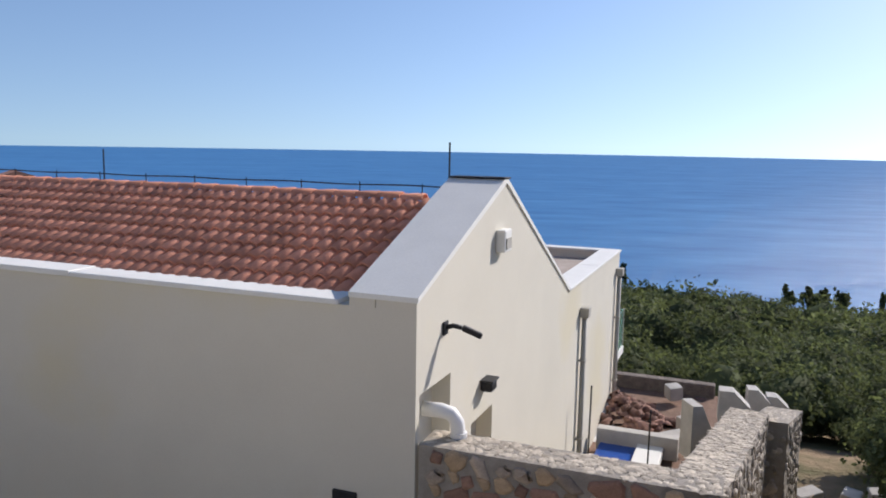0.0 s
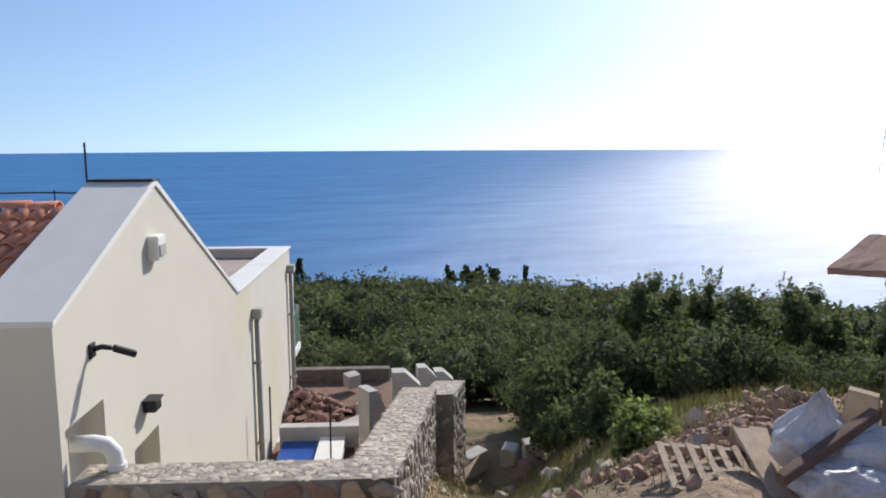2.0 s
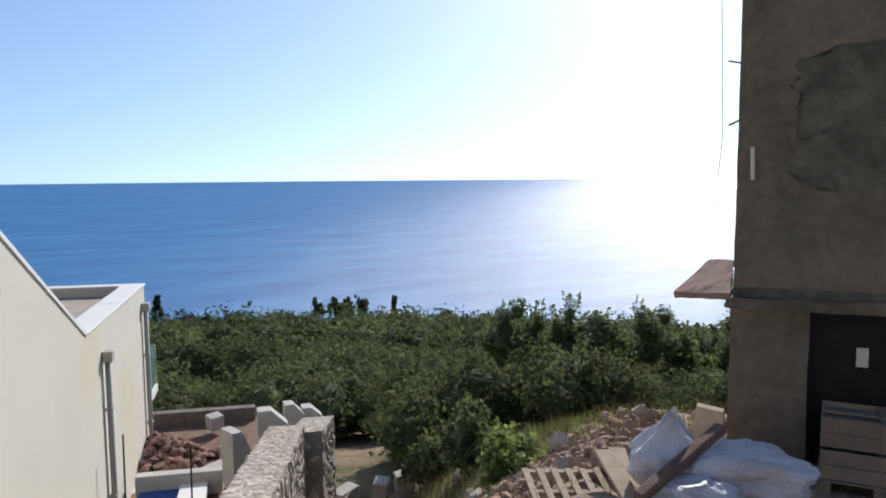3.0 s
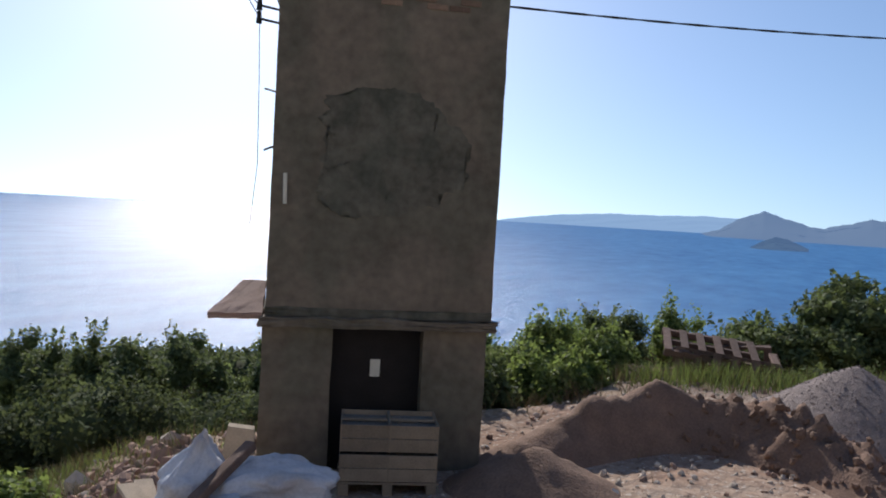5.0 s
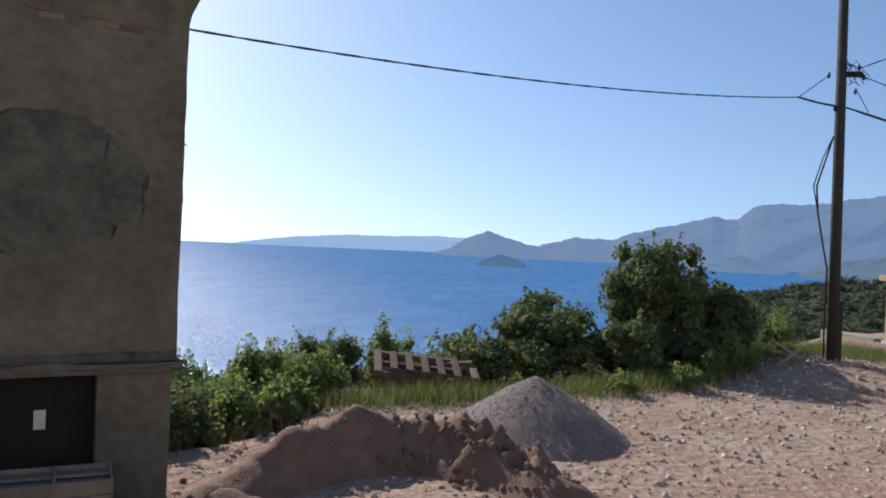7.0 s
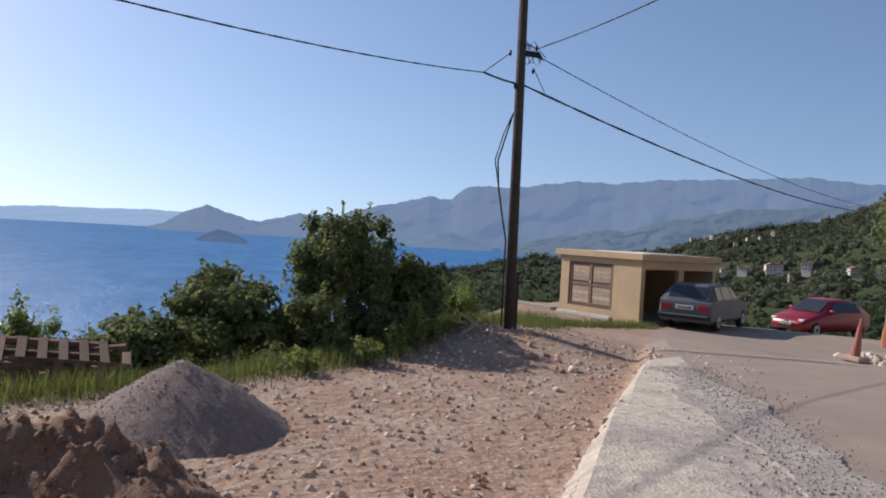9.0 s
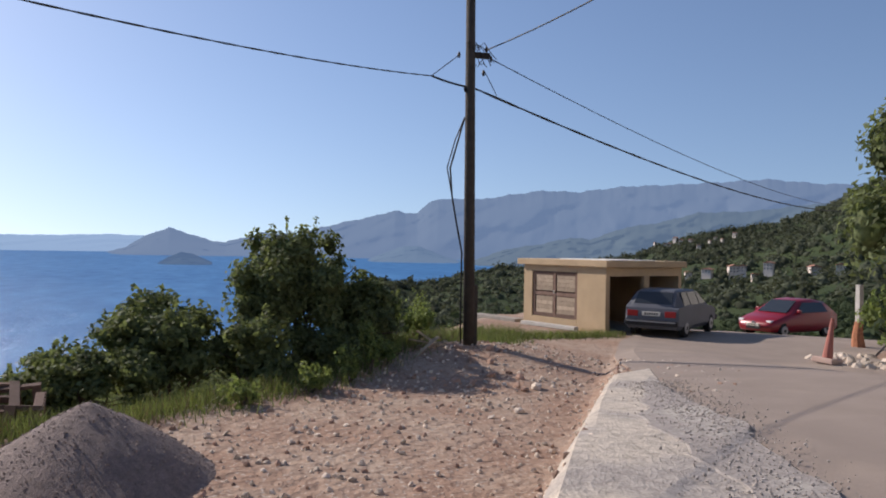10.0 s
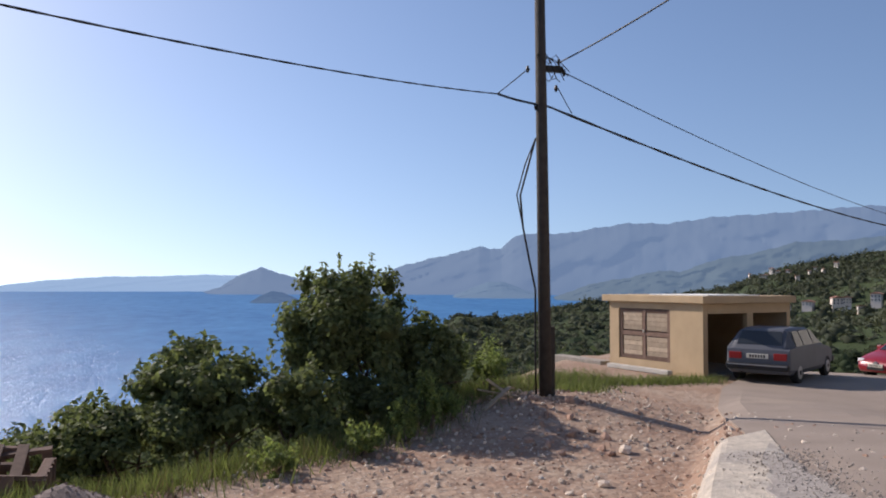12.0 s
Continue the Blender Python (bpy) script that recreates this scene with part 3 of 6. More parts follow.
def blob(rng, w, h, d, sides=9):
    """A field stone lying in its bed: a rounded many-sided lump, proud of the bed in z."""
    bm = bmesh.new()
    ang = np.sort(rng.uniform(0, 2 * math.pi, sides) * 0.35 + np.arange(sides) * 2 * math.pi / sides * 1.0)
    rad = rng.uniform(0.82, 1.08, sides)
    rings = []
    for k, (s, z) in enumerate(((1.0, 0.0), (0.97, 0.55), (0.72, 1.0))):
        rings.append([bm.verts.new((math.cos(a) * r * s * w / 2, math.sin(a) * r * s * h / 2, z * d + (rng.uniform(-0.12, 0.12) * d if k == 2 else 0))) for a, r in zip(ang, rad)])
    for a, b in zip(rings, rings[1:]):
        for i in range(sides):
            bm.faces.new((a[i], a[(i + 1) % sides], b[(i + 1) % sides], b[i]))
    bm.faces.new(rings[-1])
    me = bpy.data.meshes.new("stone")
    bm.to_mesh(me)
    bm.free()
    me.polygons.foreach_set("use_smooth", [True] * len(me.polygons))
    return me


def merged(name, meshes, mats, material_, parent):
    """Many placed copies of a few meshes as one mesh."""
    vs, fs, base = [], [], 0
    cache = {}
    for me, m in zip(meshes, mats):
        if me.name not in cache:
            cache[me.name] = (np.array([v.co for v in me.vertices]), [tuple(p.vertices) for p in me.polygons])
        co, polys = cache[me.name]
        a = np.array(m)
        vs.append(co @ a[:3, :3].T + a[:3, 3])
        fs += [tuple(i + base for i in p) for p in polys]
        base += len(co)
    return raw(name, np.vstack(vs).tolist(), fs, material_, parent, smooth=True)


def build_stone_wall():
    rng = np.random.default_rng(5)
    wall = root("stone_wall", Matrix.Identity(4), "mortared field stone boundary wall with a sloping stone-paved top", "stone wall")
    top = -0.8
    part("front_core", hbox((0.03, 0.03, -3.2), (3.2, 0.52, top)), MORTAR, wall)
    # the long run falls away beside the alley
    out = bmesh.new()
    rows = []
    for f in np.linspace(0, 1, 14):
        x, y, z = 3.20 + 0.74 * f, 0.03 + 9.4 * f, top - 2.15 * f
        w = 0.56 + 0.2 * f
        rows.append([out.verts.new(HOUSE @ Vector(p)) for p in ((x, y, z - 3.2), (x, y, z), (x - w, y, z), (x - w, y, z - 3.2))])
    for a, b in zip(rows, rows[1:]):
        for i in range(3):
            out.faces.new((a[i], b[i], b[i + 1], a[i + 1]))
    out.faces.new(rows[0][::-1]), out.faces.new(rows[-1])
    bmesh.ops.recalc_face_normals(out, faces=out.faces)
    part("long_core", out, MORTAR, wall)
    out = bmesh.new()
    rows = []
    for f in np.linspace(0, 1, 5):
        x, y, z = 4.3 + 0.42 * f, 9.0 + 2.3 * f, -2.98 - 0.42 * f
        rows.append([out.verts.new(HOUSE @ Vector(p)) for p in ((x, y, z - 3.4), (x, y, z), (x - 0.75, y, z), (x - 0.75, y, z - 3.4))])
    for a, b in zip(rows, rows[1:]):
        for i in range(3):
            out.faces.new((a[i], b[i], b[i + 1], a[i + 1]))
    out.faces.new(rows[0][::-1]), out.faces.new(rows[-1])
    bmesh.ops.recalc_face_normals(out, faces=out.faces)
    part("end_core", out, MORTAR, wall)
    kinds = [blob(rng, w, h, 0.03, 8) for w, h in ((0.30, 0.2), (0.24, 0.2), (0.2, 0.16), (0.34, 0.22), (0.17, 0.14), (0.26, 0.24), (0.15, 0.19))]
    ochre = material("ochre field stone", (0.40, 0.29, 0.18), 0.9, spread=0.25, scale=9, fine=70, bump=0.5, per_piece=0.3)
    rust = material("rusty field stone", (0.34, 0.20, 0.14), 0.9, spread=0.25, scale=9, fine=70, bump=0.5, per_piece=0.3)
    for me, stone in zip(kinds, (STONE, ochre, STONE, rust, ochre, STONE, rust)):
        me.materials.append(stone)
    # stones of the front face, each a piece
    z = top - 0.13
    while z > -2.2:
        x = 0.08 + rng.uniform(0, 0.12)
        while x < 3.2:
            k = int(rng.integers(len(kinds)))
            s = rng.uniform(1.0, 1.3)
            w = (0.30, 0.24, 0.2, 0.34, 0.17, 0.26, 0.15)[k] * s
            ob = new("stone", kinds[k])
            ob.parent = wall
            ob.matrix_basis = HOUSE @ Matrix.Translation((min(x + w / 2, 3.14), 0.03, z + rng.uniform(-0.03, 0.03))) @ Matrix.Rotation(radians(90), 4, "X") @ Matrix.Rotation(rng.uniform(-0.5, 0.5), 4, "Z") @ Matrix.Scale(s, 4)
            x += w * 0.93
        z -= 0.19
    # small paving stones on the tops and the long face, joined
    small = [blob(rng, w, h, 0.007, 7) for w, h in ((0.16, 0.1), (0.12, 0.09), (0.2, 0.12), (0.1, 0.08))]
    ms, mats = [], []
    for _ in range(330):
        ms.append(small[int(rng.integers(4))])
        mats.append(HOUSE @ Matrix.Translation((rng.uniform(0.08, 3.15), rng.uniform(0.07, 0.5), top - 0.004)) @ Matrix.Rotation(rng.uniform(0, 6.28), 4, "Z"))
    for _ in range(1000):
        f, g = rng.uniform(0, 1), rng.uniform(0.03, 0.97)
        w = 0.56 + 0.2 * f
        ms.append(small[int(rng.integers(4))])
        mats.append(HOUSE @ Matrix.Translation((3.20 + 0.74 * f - w * g, 0.05 + 9.4 * f, top - 2.15 * f - 0.004)) @ Matrix.Rotation(-0.22, 4, "X") @ Matrix.Rotation(rng.uniform(0, 6.28), 4, "Z"))
    for _ in range(160):
        f, g = rng.uniform(0, 1), rng.uniform(0.05, 0.95)
        ms.append(small[int(rng.integers(4))])
        mats.append(HOUSE @ Matrix.Translation((4.3 + 0.42 * f - 0.75 * g, 9.0 + 2.3 * f, -2.98 - 0.42 * f - 0.004)) @ Matrix.Rotation(-0.18, 4, "X") @ Matrix.Rotation(rng.uniform(0, 6.28), 4, "Z"))
    pale = material("pale paving stone", (0.44, 0.385, 0.31), 0.9, spread=0.25, scale=9, fine=70, bump=0.4, per_island=0.35)
    tagged(merged("paving_stones", ms, mats, pale, wall), kind="stuff")
    ms, mats = [], []
    for _ in range(900):
        f, d = rng.uniform(0, 1), rng.uniform(0.05, 2.9)
        ms.append(kinds[int(rng.integers(7))])
        mats.append(HOUSE @ Matrix.Translation((3.20 + 0.74 * f, 0.03 + 9.4 * f, top - 2.15 * f - d)) @ Matrix.Rotation(radians(90), 4, "Y") @ Matrix.Rotation(rng.uniform(0, 6.28), 4, "Z") @ Matrix.Scale(rng.uniform(0.6, 1.0), 4))
    for _ in range(260):
        f, d = rng.uniform(0, 1), rng.uniform(0.05, 2.9)
        ms.append(kinds[int(rng.integers(7))])
        mats.append(HOUSE @ Matrix.Translation((4.3 + 0.42 * f, 9.0 + 2.3 * f, -2.98 - 0.42 * f - d)) @ Matrix.Rotation(radians(90), 4, "Y") @ Matrix.Rotation(rng.uniform(0, 6.28), 4, "Z") @ Matrix.Scale(rng.uniform(0.6, 1.0), 4))
    for _ in range(60):
        ms.append(kinds[int(rng.integers(7))])
        mats.append(HOUSE @ Matrix.Translation((4.3 - 0.75 * rng.uniform(0.03, 0.97), 9.0, -2.98 - rng.uniform(0.05, 2.8))) @ Matrix.Rotation(radians(90), 4, "X") @ Matrix.Rotation(rng.uniform(0, 6.28), 4, "Z") @ Matrix.Scale(rng.uniform(0.6, 1.0), 4))
    tagged(merged("face_stones", ms, mats, STONE_REST, wall), kind="stuff")
    # cut concrete blocks standing along the inner rim
    for x, y, z, h, w, deep, turn in ((2.5, 8.1, -3.75, 1.15, 0.46, 0.5, 30), (2.93, 10.5, -3.65, 0.72, 0.68, 0.4, 5), (3.55, 11.6, -3.75, 0.6, 0.5, 0.4, 8), (3.98, 11.9, -3.85, 0.5, 0.5, 0.4, 4)):
        bm = prism([(0, 0), (w, 0), (w, h * 0.5), (w * 0.45, h), (0, h)], deep, m=HOUSE @ pose(x, y, z, 0, 0, turn))
        tagged(part("concrete_block", bm, CONCRETE), "pale cut concrete block with a slanted top on the wall", "block", "blocks on the stone wall")


build_stone_wall()


# ---- alley and building plot below the villa ----
def build_plot():
    rng = np.random.default_rng(8)
    pool = root("pool", Matrix.Identity(4), "small blue pool beside a white slab", "pool")
    blue = material("pool blue liner", (0.02, 0.08, 0.33), 0.3, spread=0.1)
    part("basin", hbox((0.3, 8.9, -4.75), (1.14, 10.55, -4.6)), blue, pool)
    part("rim", hbox((0.2, 10.55, -4.8), (2.1, 10.85, -4.25), 0.02), CONCRETE, pool)
    slab = hbox((1.18, 8.8, -4.7), (1.78, 10.54, -4.48), 0.02)
    tagged(part("slab", slab, COPING), "white rectangular slab lying beside the pool", "slab")
    for x, y, z in ((0.35, 8.6, -2.6), (1.6, 8.7, -3.0)):
        tagged(part("iron_bar", tube([HOUSE @ Vector((x, y, -6.4)), HOUSE @ Vector((x + 0.03, y, z))], 0.018, 6), DARK), "thin dark upright iron bar in the alley", "bar", "iron bars")
    w = part("retaining_wall", hbox((-0.4, 16.1, -6.5), (2.7, 16.45, -4.5), 0.03), material("dark rough masonry", (0.20, 0.165, 0.14), 0.95, spread=0.4, scale=5, fine=30, bump=1.0))
    tagged(w, "low rough stone retaining wall below the villa", "wall")
    kinds = [blob(rng, a, b, 0.09, 8) for a, b in ((0.35, 0.28), (0.28, 0.22), (0.2, 0.2), (0.42, 0.3))]
    ms, mats = [], []
    for _ in range(240):
        y = rng.uniform(11.2, 16.0)
        x = rng.uniform(-0.2, 1.5 if y < 13 else 2.4)
        ms.append(kinds[int(rng.integers(4))])
        mats.append(HOUSE @ Matrix.Translation((x, y, -5.1 + 0.25 * math.sin(x * 2 + y) + 0.35 * math.sin(y * 1.1) + rng.uniform(0, 0.25))) @ Euler(rng.uniform(-0.9, 0.9, 3)).to_matrix().to_4x4() @ Matrix.Scale(rng.uniform(0.7, 1.5), 4))
    red = material("red brown rubble", (0.26, 0.15, 0.115), 0.95, spread=0.3, scale=6, fine=50, bump=0.5, per_island=0.4)
    ob = merged("rubble", ms, mats, red, None)
    tagged(ob, "red brown stone rubble on the plot below the villa", "rubble", kind="stuff")
    bed = hbox((-0.5, 8.5, -7.5), (3.2, 16.4, -4.9))
    tagged(part("plot_floor", bed, DIRT), "levelled bare dirt floor of the building plot", "ground", kind="structure")
    for x, y, w in ((1.9, 11.2, 0.7), (2.2, 12.6, 0.5), (1.6, 15.2, 0.4)):
        m = HOUSE @ pose(x, y, -4.75, 6, -5, 20 * x)
        tagged(part("concrete_block", box((-w / 2, -0.2, 0), (w / 2, 0.2, 0.4), 0.02, m=m), CONCRETE), "grey concrete block lying on the rubble plot", "block", "blocks on the plot")


build_plot()
for x, y, w, h, turn in ((8.95, 17.6, 0.7, 0.55, 20), (9.9, 17.4, 0.5, 0.45, 50), (10.35, 16.9, 0.5, 0.5, -15)):
    tagged(part("concrete_block", box((-w / 2, -0.2, -0.1), (w / 2, 0.2, h), 0.03, m=pose(x, y, gz(x, y), 4, -5, turn)), CONCRETE), "pale broken concrete block lying below the stone wall", "block", "blocks below the wall")
tagged(part("plank", box((-0.9, -0.09, 0), (0.9, 0.09, 0.04), 0.005, m=pose(8.3, 16.9, gz(8.3, 16.9) + 0.25, 0, -18, 40)), WOOD_PALE), "pale plank lying below the stone wall", "plank")

# ---- transformer tower ----
TOWER = Matrix.Translation((6.63, 4.61, 0)) @ Matrix.Rotation(math.atan2(-0.84, 0.54), 4, "Z")
# local frame: front face is y = 0, seen from -y
WIDE, DEEP = 2.29, 2.2
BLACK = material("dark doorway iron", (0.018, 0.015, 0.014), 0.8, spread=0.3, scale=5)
PALE = material("pale paper", (0.62, 0.60, 0.52), 0.8, spread=0.1)


def worn_slab(lo, hi, n, amount, seed):
    """A wall block whose front and edges are slightly uneven."""
    bm = box(lo, hi)
    bmesh.ops.subdivide_edges(bm, edges=bm.edges, cuts=n, use_grid_fill=True)
    rng = np.random.default_rng(seed)
    for v in bm.verts:
        k = sum(min(abs(c - a), abs(c - b)) < 1e-4 for c, a, b in zip(v.co, lo, hi))
        v.co += Vector(rng.normal(0, amount * (1.6 if k > 1 else 0.7), 3)) * (1 if 1e-4 < abs(v.co.z - lo[2]) else 0)
    return bm


def build_tower():
    t = root("transformer_tower", TOWER, "old weathered grey rendered transformer tower with an iron door", "tower")
    part("shaft", worn_slab((0, 0, 1.31), (WIDE, DEEP, 4.6), 12, 0.002, 1), RENDER_OLD, t, "stained grey render")
    part("base", worn_slab((-0.02, 0.02, -0.9), (0.67, DEEP, 1.215), 6, 0.002, 2), RENDER_OLD, t)
    part("base", worn_slab((1.60, 0.02, -0.9), (WIDE - 0.03, DEEP, 1.215), 6, 0.002, 3), RENDER_OLD, t)
    part("back_wall", box((0.67, 0.5, -0.9), (1.60, DEEP, 1.215)), RENDER_OLD, t)
    part("ledge", worn_slab((-0.05, -0.085, 1.215), (WIDE + 0.04, DEEP, 1.31), 14, 0.011, 4), RENDER_OLD, t, "worn projecting ledge")
    # a dark strip painted in as the shaded gap above the ledge, and the ragged patch where the top coat has fallen off
    part("gap_shade_band", worn_slab((-0.004, -0.012, 1.312), (WIDE + 0.004, 0.05, 1.4), 10, 0.004, 8), RENDER_BARE, t, "dark strip standing in for the shaded gap above the ledge")
    for cx, cz, rx, rz, seed in ((1.2, 2.95, 0.74, 0.6, 0.0), (1.05, 3.3, 0.6, 0.3, 7.0), (0.8, 2.6, 0.36, 0.28, 13.0)):
        bm = bmesh.new()
        rim = []
        for k in range(120):
            a = 2 * math.pi * k / 120
            r = 1 + 0.16 * noise.fractal(Vector((math.cos(a) * 2.6 + seed, math.sin(a) * 2.6, seed + 3)), 0.45, 2.3, 6)
            rim.append((cx + rx * r * math.cos(a), cz + rz * r * math.sin(a)))
        lift = 0.004 + 0.002 * (seed > 0) + 0.002 * (seed > 10)
        top = [bm.verts.new((u, -lift, v)) for u, v in rim]
        low = [bm.verts.new((u, 0.004, v)) for u, v in rim]
        bm.faces.new(top)
        for k in range(120):
            bm.faces.new((top[k], low[k], low[(k + 1) % 120], top[(k + 1) % 120]))
        bmesh.ops.triangulate(bm, faces=[f for f in bm.faces if len(f.verts) > 4])
        bmesh.ops.recalc_face_normals(bm, faces=bm.faces)
        part("bare_patch", bm, RENDER_BARE, t, "ragged dark patch where the top coat fell off")
    # flared head above
    head = bmesh.new()
    rings = []
    for o, z in ((0.0, 4.6), (0.02, 4.7), (0.16, 5.05), (0.18, 5.9)):
        rings.append([head.verts.new(p) for p in ((-o, -o, z), (WIDE + o, -o, z), (WIDE + o, DEEP + o, z), (-o, DEEP + o, z))])
    for a, b in zip(rings, rings[1:]):
        for i in range(4):
            head.faces.new((a[i], a[(i + 1) % 4], b[(i + 1) % 4], b[i]))
    head.faces.new(rings[-1])
    part("head", head, RENDER_OLD, t, "flared rendered head")
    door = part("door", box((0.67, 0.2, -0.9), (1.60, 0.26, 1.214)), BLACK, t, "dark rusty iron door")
    part("notice", box((1.08, 0.185, 0.68), (1.18, 0.2, 0.86)), PALE, door, "small pale notice")
    shelf = bmesh.new()
    low = [shelf.verts.new(p) for p in ((-0.54, -0.03, 1.28), (-0.031, -0.03, 1.28), (-0.031, 0.75, 1.52), (-0.27, 0.75, 1.52))]
    high = [shelf.verts.new(v.co + Vector((0, -0.015, 0.06))) for v in low]
    shelf.faces.new(low[::-1]), shelf.faces.new(high)
    for k in range(4):
        shelf.faces.new((low[k], low[(k + 1) % 4], high[(k + 1) % 4], high[k]))
    bmesh.ops.subdivide_edges(shelf, edges=shelf.edges, cuts=5, use_grid_fill=True)
    wear = np.random.default_rng(6)
    for v in shelf.verts:
        v.co += Vector(wear.normal(0, 0.004, 3))
    bmesh.ops.recalc_face_normals(shelf, faces=shelf.faces)
    part("side_slab", shelf, material("brown concrete slab", (0.30, 0.20, 0.16), 0.9, spread=0.25), t, "thin tilted concrete slab on the side wall")
    part("wall_rod", tube([(0.14, -0.03, 2.42), (0.13, -0.03, 2.72)], 0.02, 6), PALE, t, "pale insulator tube")
    # a course of bare bricks where the render has come off
    brick = bmesh.new()
    box((0, 0, 0), (0.21, 0.02, 0.055), 0.004, brick)
    me = bpy.data.meshes.new("brick")
    brick.to_mesh(me)
    brick.free()
    me.materials.append(material("bare brick", (0.19, 0.13, 0.095), 0.95, spread=0.25, per_piece=0.3))
    rng = np.random.default_rng(4)
    for r in range(2):
        for k in range(5):
            if rng.uniform() < 0.8:
                ob = new("brick", me)
                ob.parent = t
                ob.location = (0.75 + 0.23 * k + 0.11 * r, -0.012, 4.44 + 0.07 * r)
    # brackets and insulators on the seaward corner
    for z in (4.55, 4.35, 4.22):
        br = part("bracket", tube([(0.0, 0.3, z), (-0.22, 0.25, z + 0.02)], 0.012, 6), DARK, t, "iron bracket")
        part("insulator", tube([(-0.2, 0.25, z - 0.03), (-0.2, 0.25, z + 0.09)], [0.03, 0.02], 8), DARK, br)
    part("bracket", tube([(0.0, 0.4, 3.55), (-0.12, 0.35, 3.57)], 0.01, 5), DARK, t)
    part("bracket", tube([(0.0, 0.4, 3.0), (-0.1, 0.35, 2.95)], 0.012, 5), DARK, t)
    part("bracket", tube([(WIDE, 0.4, 3.55), (WIDE + 0.08, 0.3, 3.45)], 0.006, 5), DARK, t)
    part("loose_wire", tube([(-0.2, 0.25, 4.4), (-0.17, 0.22, 3.6), (-0.15, 0.2, 2.8), (-0.2, 0.22, 2.2)], 0.004, 5), CABLE, t)
    part("loose_wire", tube([(WIDE + 0.02, 0.3, 3.4), (WIDE + 0.06, 0.28, 2.9), (WIDE + 0.0, 0.3, 2.5)], 0.004, 5), CABLE, t)
    for k in range(3):
        a = [(-0.2, 0.25, 4.25 + 0.12 * k), (-0.33, 0.2, 4.45 + 0.02 * k), (-0.25, 0.2, 4.62), (-0.12, 0.25, 4.6)]
        part("loose_wire", tube(a, 0.006, 5), CABLE, t)


build_tower()


def slat_crate():
    """A pallet of boxed stone in front of the tower door."""
    c = root("pallet_of_boxes", TOWER @ pose(0.76, -0.62, gz(7.3, 3.4) + 0.02, 0, 0, -4) @ Matrix.Diagonal((0.92, 1, 1.05, 1)), "wooden pallet stacked with open slatted boxes of stone", "pallet")
    wood = material("grey crate wood", (0.27, 0.21, 0.15), 0.9, spread=0.25, scale=7, per_piece=0.2)
    for x in (0.0, 0.45, 0.9):
        part("skid", box((x, 0, 0), (x + 0.1, 0.55, 0.1), 0.004), wood, c)
    for y in (0.0, 0.22, 0.44):
        part("deck_board", box((-0.02, y, 0.1), (1.02, y + 0.1, 0.122), 0.003), wood, c)
    for r in range(2):
        z0 = 0.125 + 0.27 * r
        for k in range(2):
            x0 = 0.01 + 0.5 * k
            b = part("crate", box((x0, 0.015, z0), (x0 + 0.475, 0.53, z0 + 0.2)), material("stone filling", (0.2, 0.18, 0.16), 0.95, spread=0.4, scale=20), c, "open slatted box")
            for zz in (0.005, 0.13):
                for y in (0.0, 0.532):
                    part("slat", box((x0 - 0.01, y, z0 + zz), (x0 + 0.485, y + 0.014, z0 + zz + 0.115), 0.003), wood, b)
            for xx in (x0 - 0.014, x0 + 0.474):
                part("slat", box((xx, 0, z0), (xx + 0.018, 0.546, z0 + 0.245), 0.003), wood, b)
            part("brace", box((x0, 0.25, z0 + 0.215), (x0 + 0.47, 0.3, z0 + 0.235), 0.003, m=None), wood, b)


slat_crate()


def sack(name, lump, m, label, seed, peak=0.0):
    """A half-filled woven plastic sack with sharp folds; peak draws its mouth up to a twisted tip."""
    rng = np.random.default_rng(seed)
    bm = bmesh.new()
    bmesh.ops.create_icosphere(bm, subdivisions=5, radius=1)
    off = Vector(rng.uniform(0, 50, 3))
    for v in bm.verts:
        d = v.co.normalized()
        square = 1 / max(abs(d.x) ** 3 + abs(d.y) ** 3 + abs(d.z) ** 3, 1e-6) ** (1 / 3)
        n = 0.16 * noise.noise(d * 1.3 + off)
        warp = d + 0.35 * noise.noise_vector(d * 1.7 + off)
        for f, a in ((1.9, 0.16), (4.1, 0.085), (8.5, 0.04), (17, 0.016)):
            n += a * (0.45 - 2.0 * abs(noise.noise(Vector((warp.x * f, warp.y * f, warp.z * f * 0.45)) + off)))
        v.co = Vector((d.x * lump[0], d.y * lump[1], d.z * lump[2])) * square * (1 + n)
        if peak and d.z > 0.35:
            k = (d.z - 0.35) / 0.65
            v.co.x, v.co.y, v.co.z = v.co.x * (1 - 0.85 * k) - 0.14 * k, v.co.y * (1 - 0.85 * k), v.co.z + peak * k ** 1.6
        v.co.z = max(v.co.z, -lump[2] * 0.75)
    bmesh.ops.transform(bm, matrix=m, verts=bm.verts)
    return tagged(part(name, bm, SACK, smooth=True), label, "sack", "white sacks")


SACK = material("white woven plastic sack", (0.62, 0.61, 0.63), 0.45, spread=0.16, scale=6, fine=40, bump=0.3, other=(0.5, 0.46, 0.45), other_at=0.58, other_scale=3.0)
sack("sack", (0.26, 0.2, 0.25), pose(5.08, 4.12, 0.2, 0, 8, 140), "upright crumpled white plastic sack leaning on rubble", 3, 0.16)
sack("sack", (0.52, 0.3, 0.2), pose(5.52, 3.72, 0.12, 0, 4, -42), "bulging white plastic sack lying on the ground", 5)
sack("sack", (0.34, 0.24, 0.15), pose(4.95, 3.72, 0.05, 0, 0, -30), "crumpled white plastic sack lying by the tower", 9)
way = (Vector((5.48, 3.88, 0.45)) - Vector((4.47, 3.84, 0.13)))
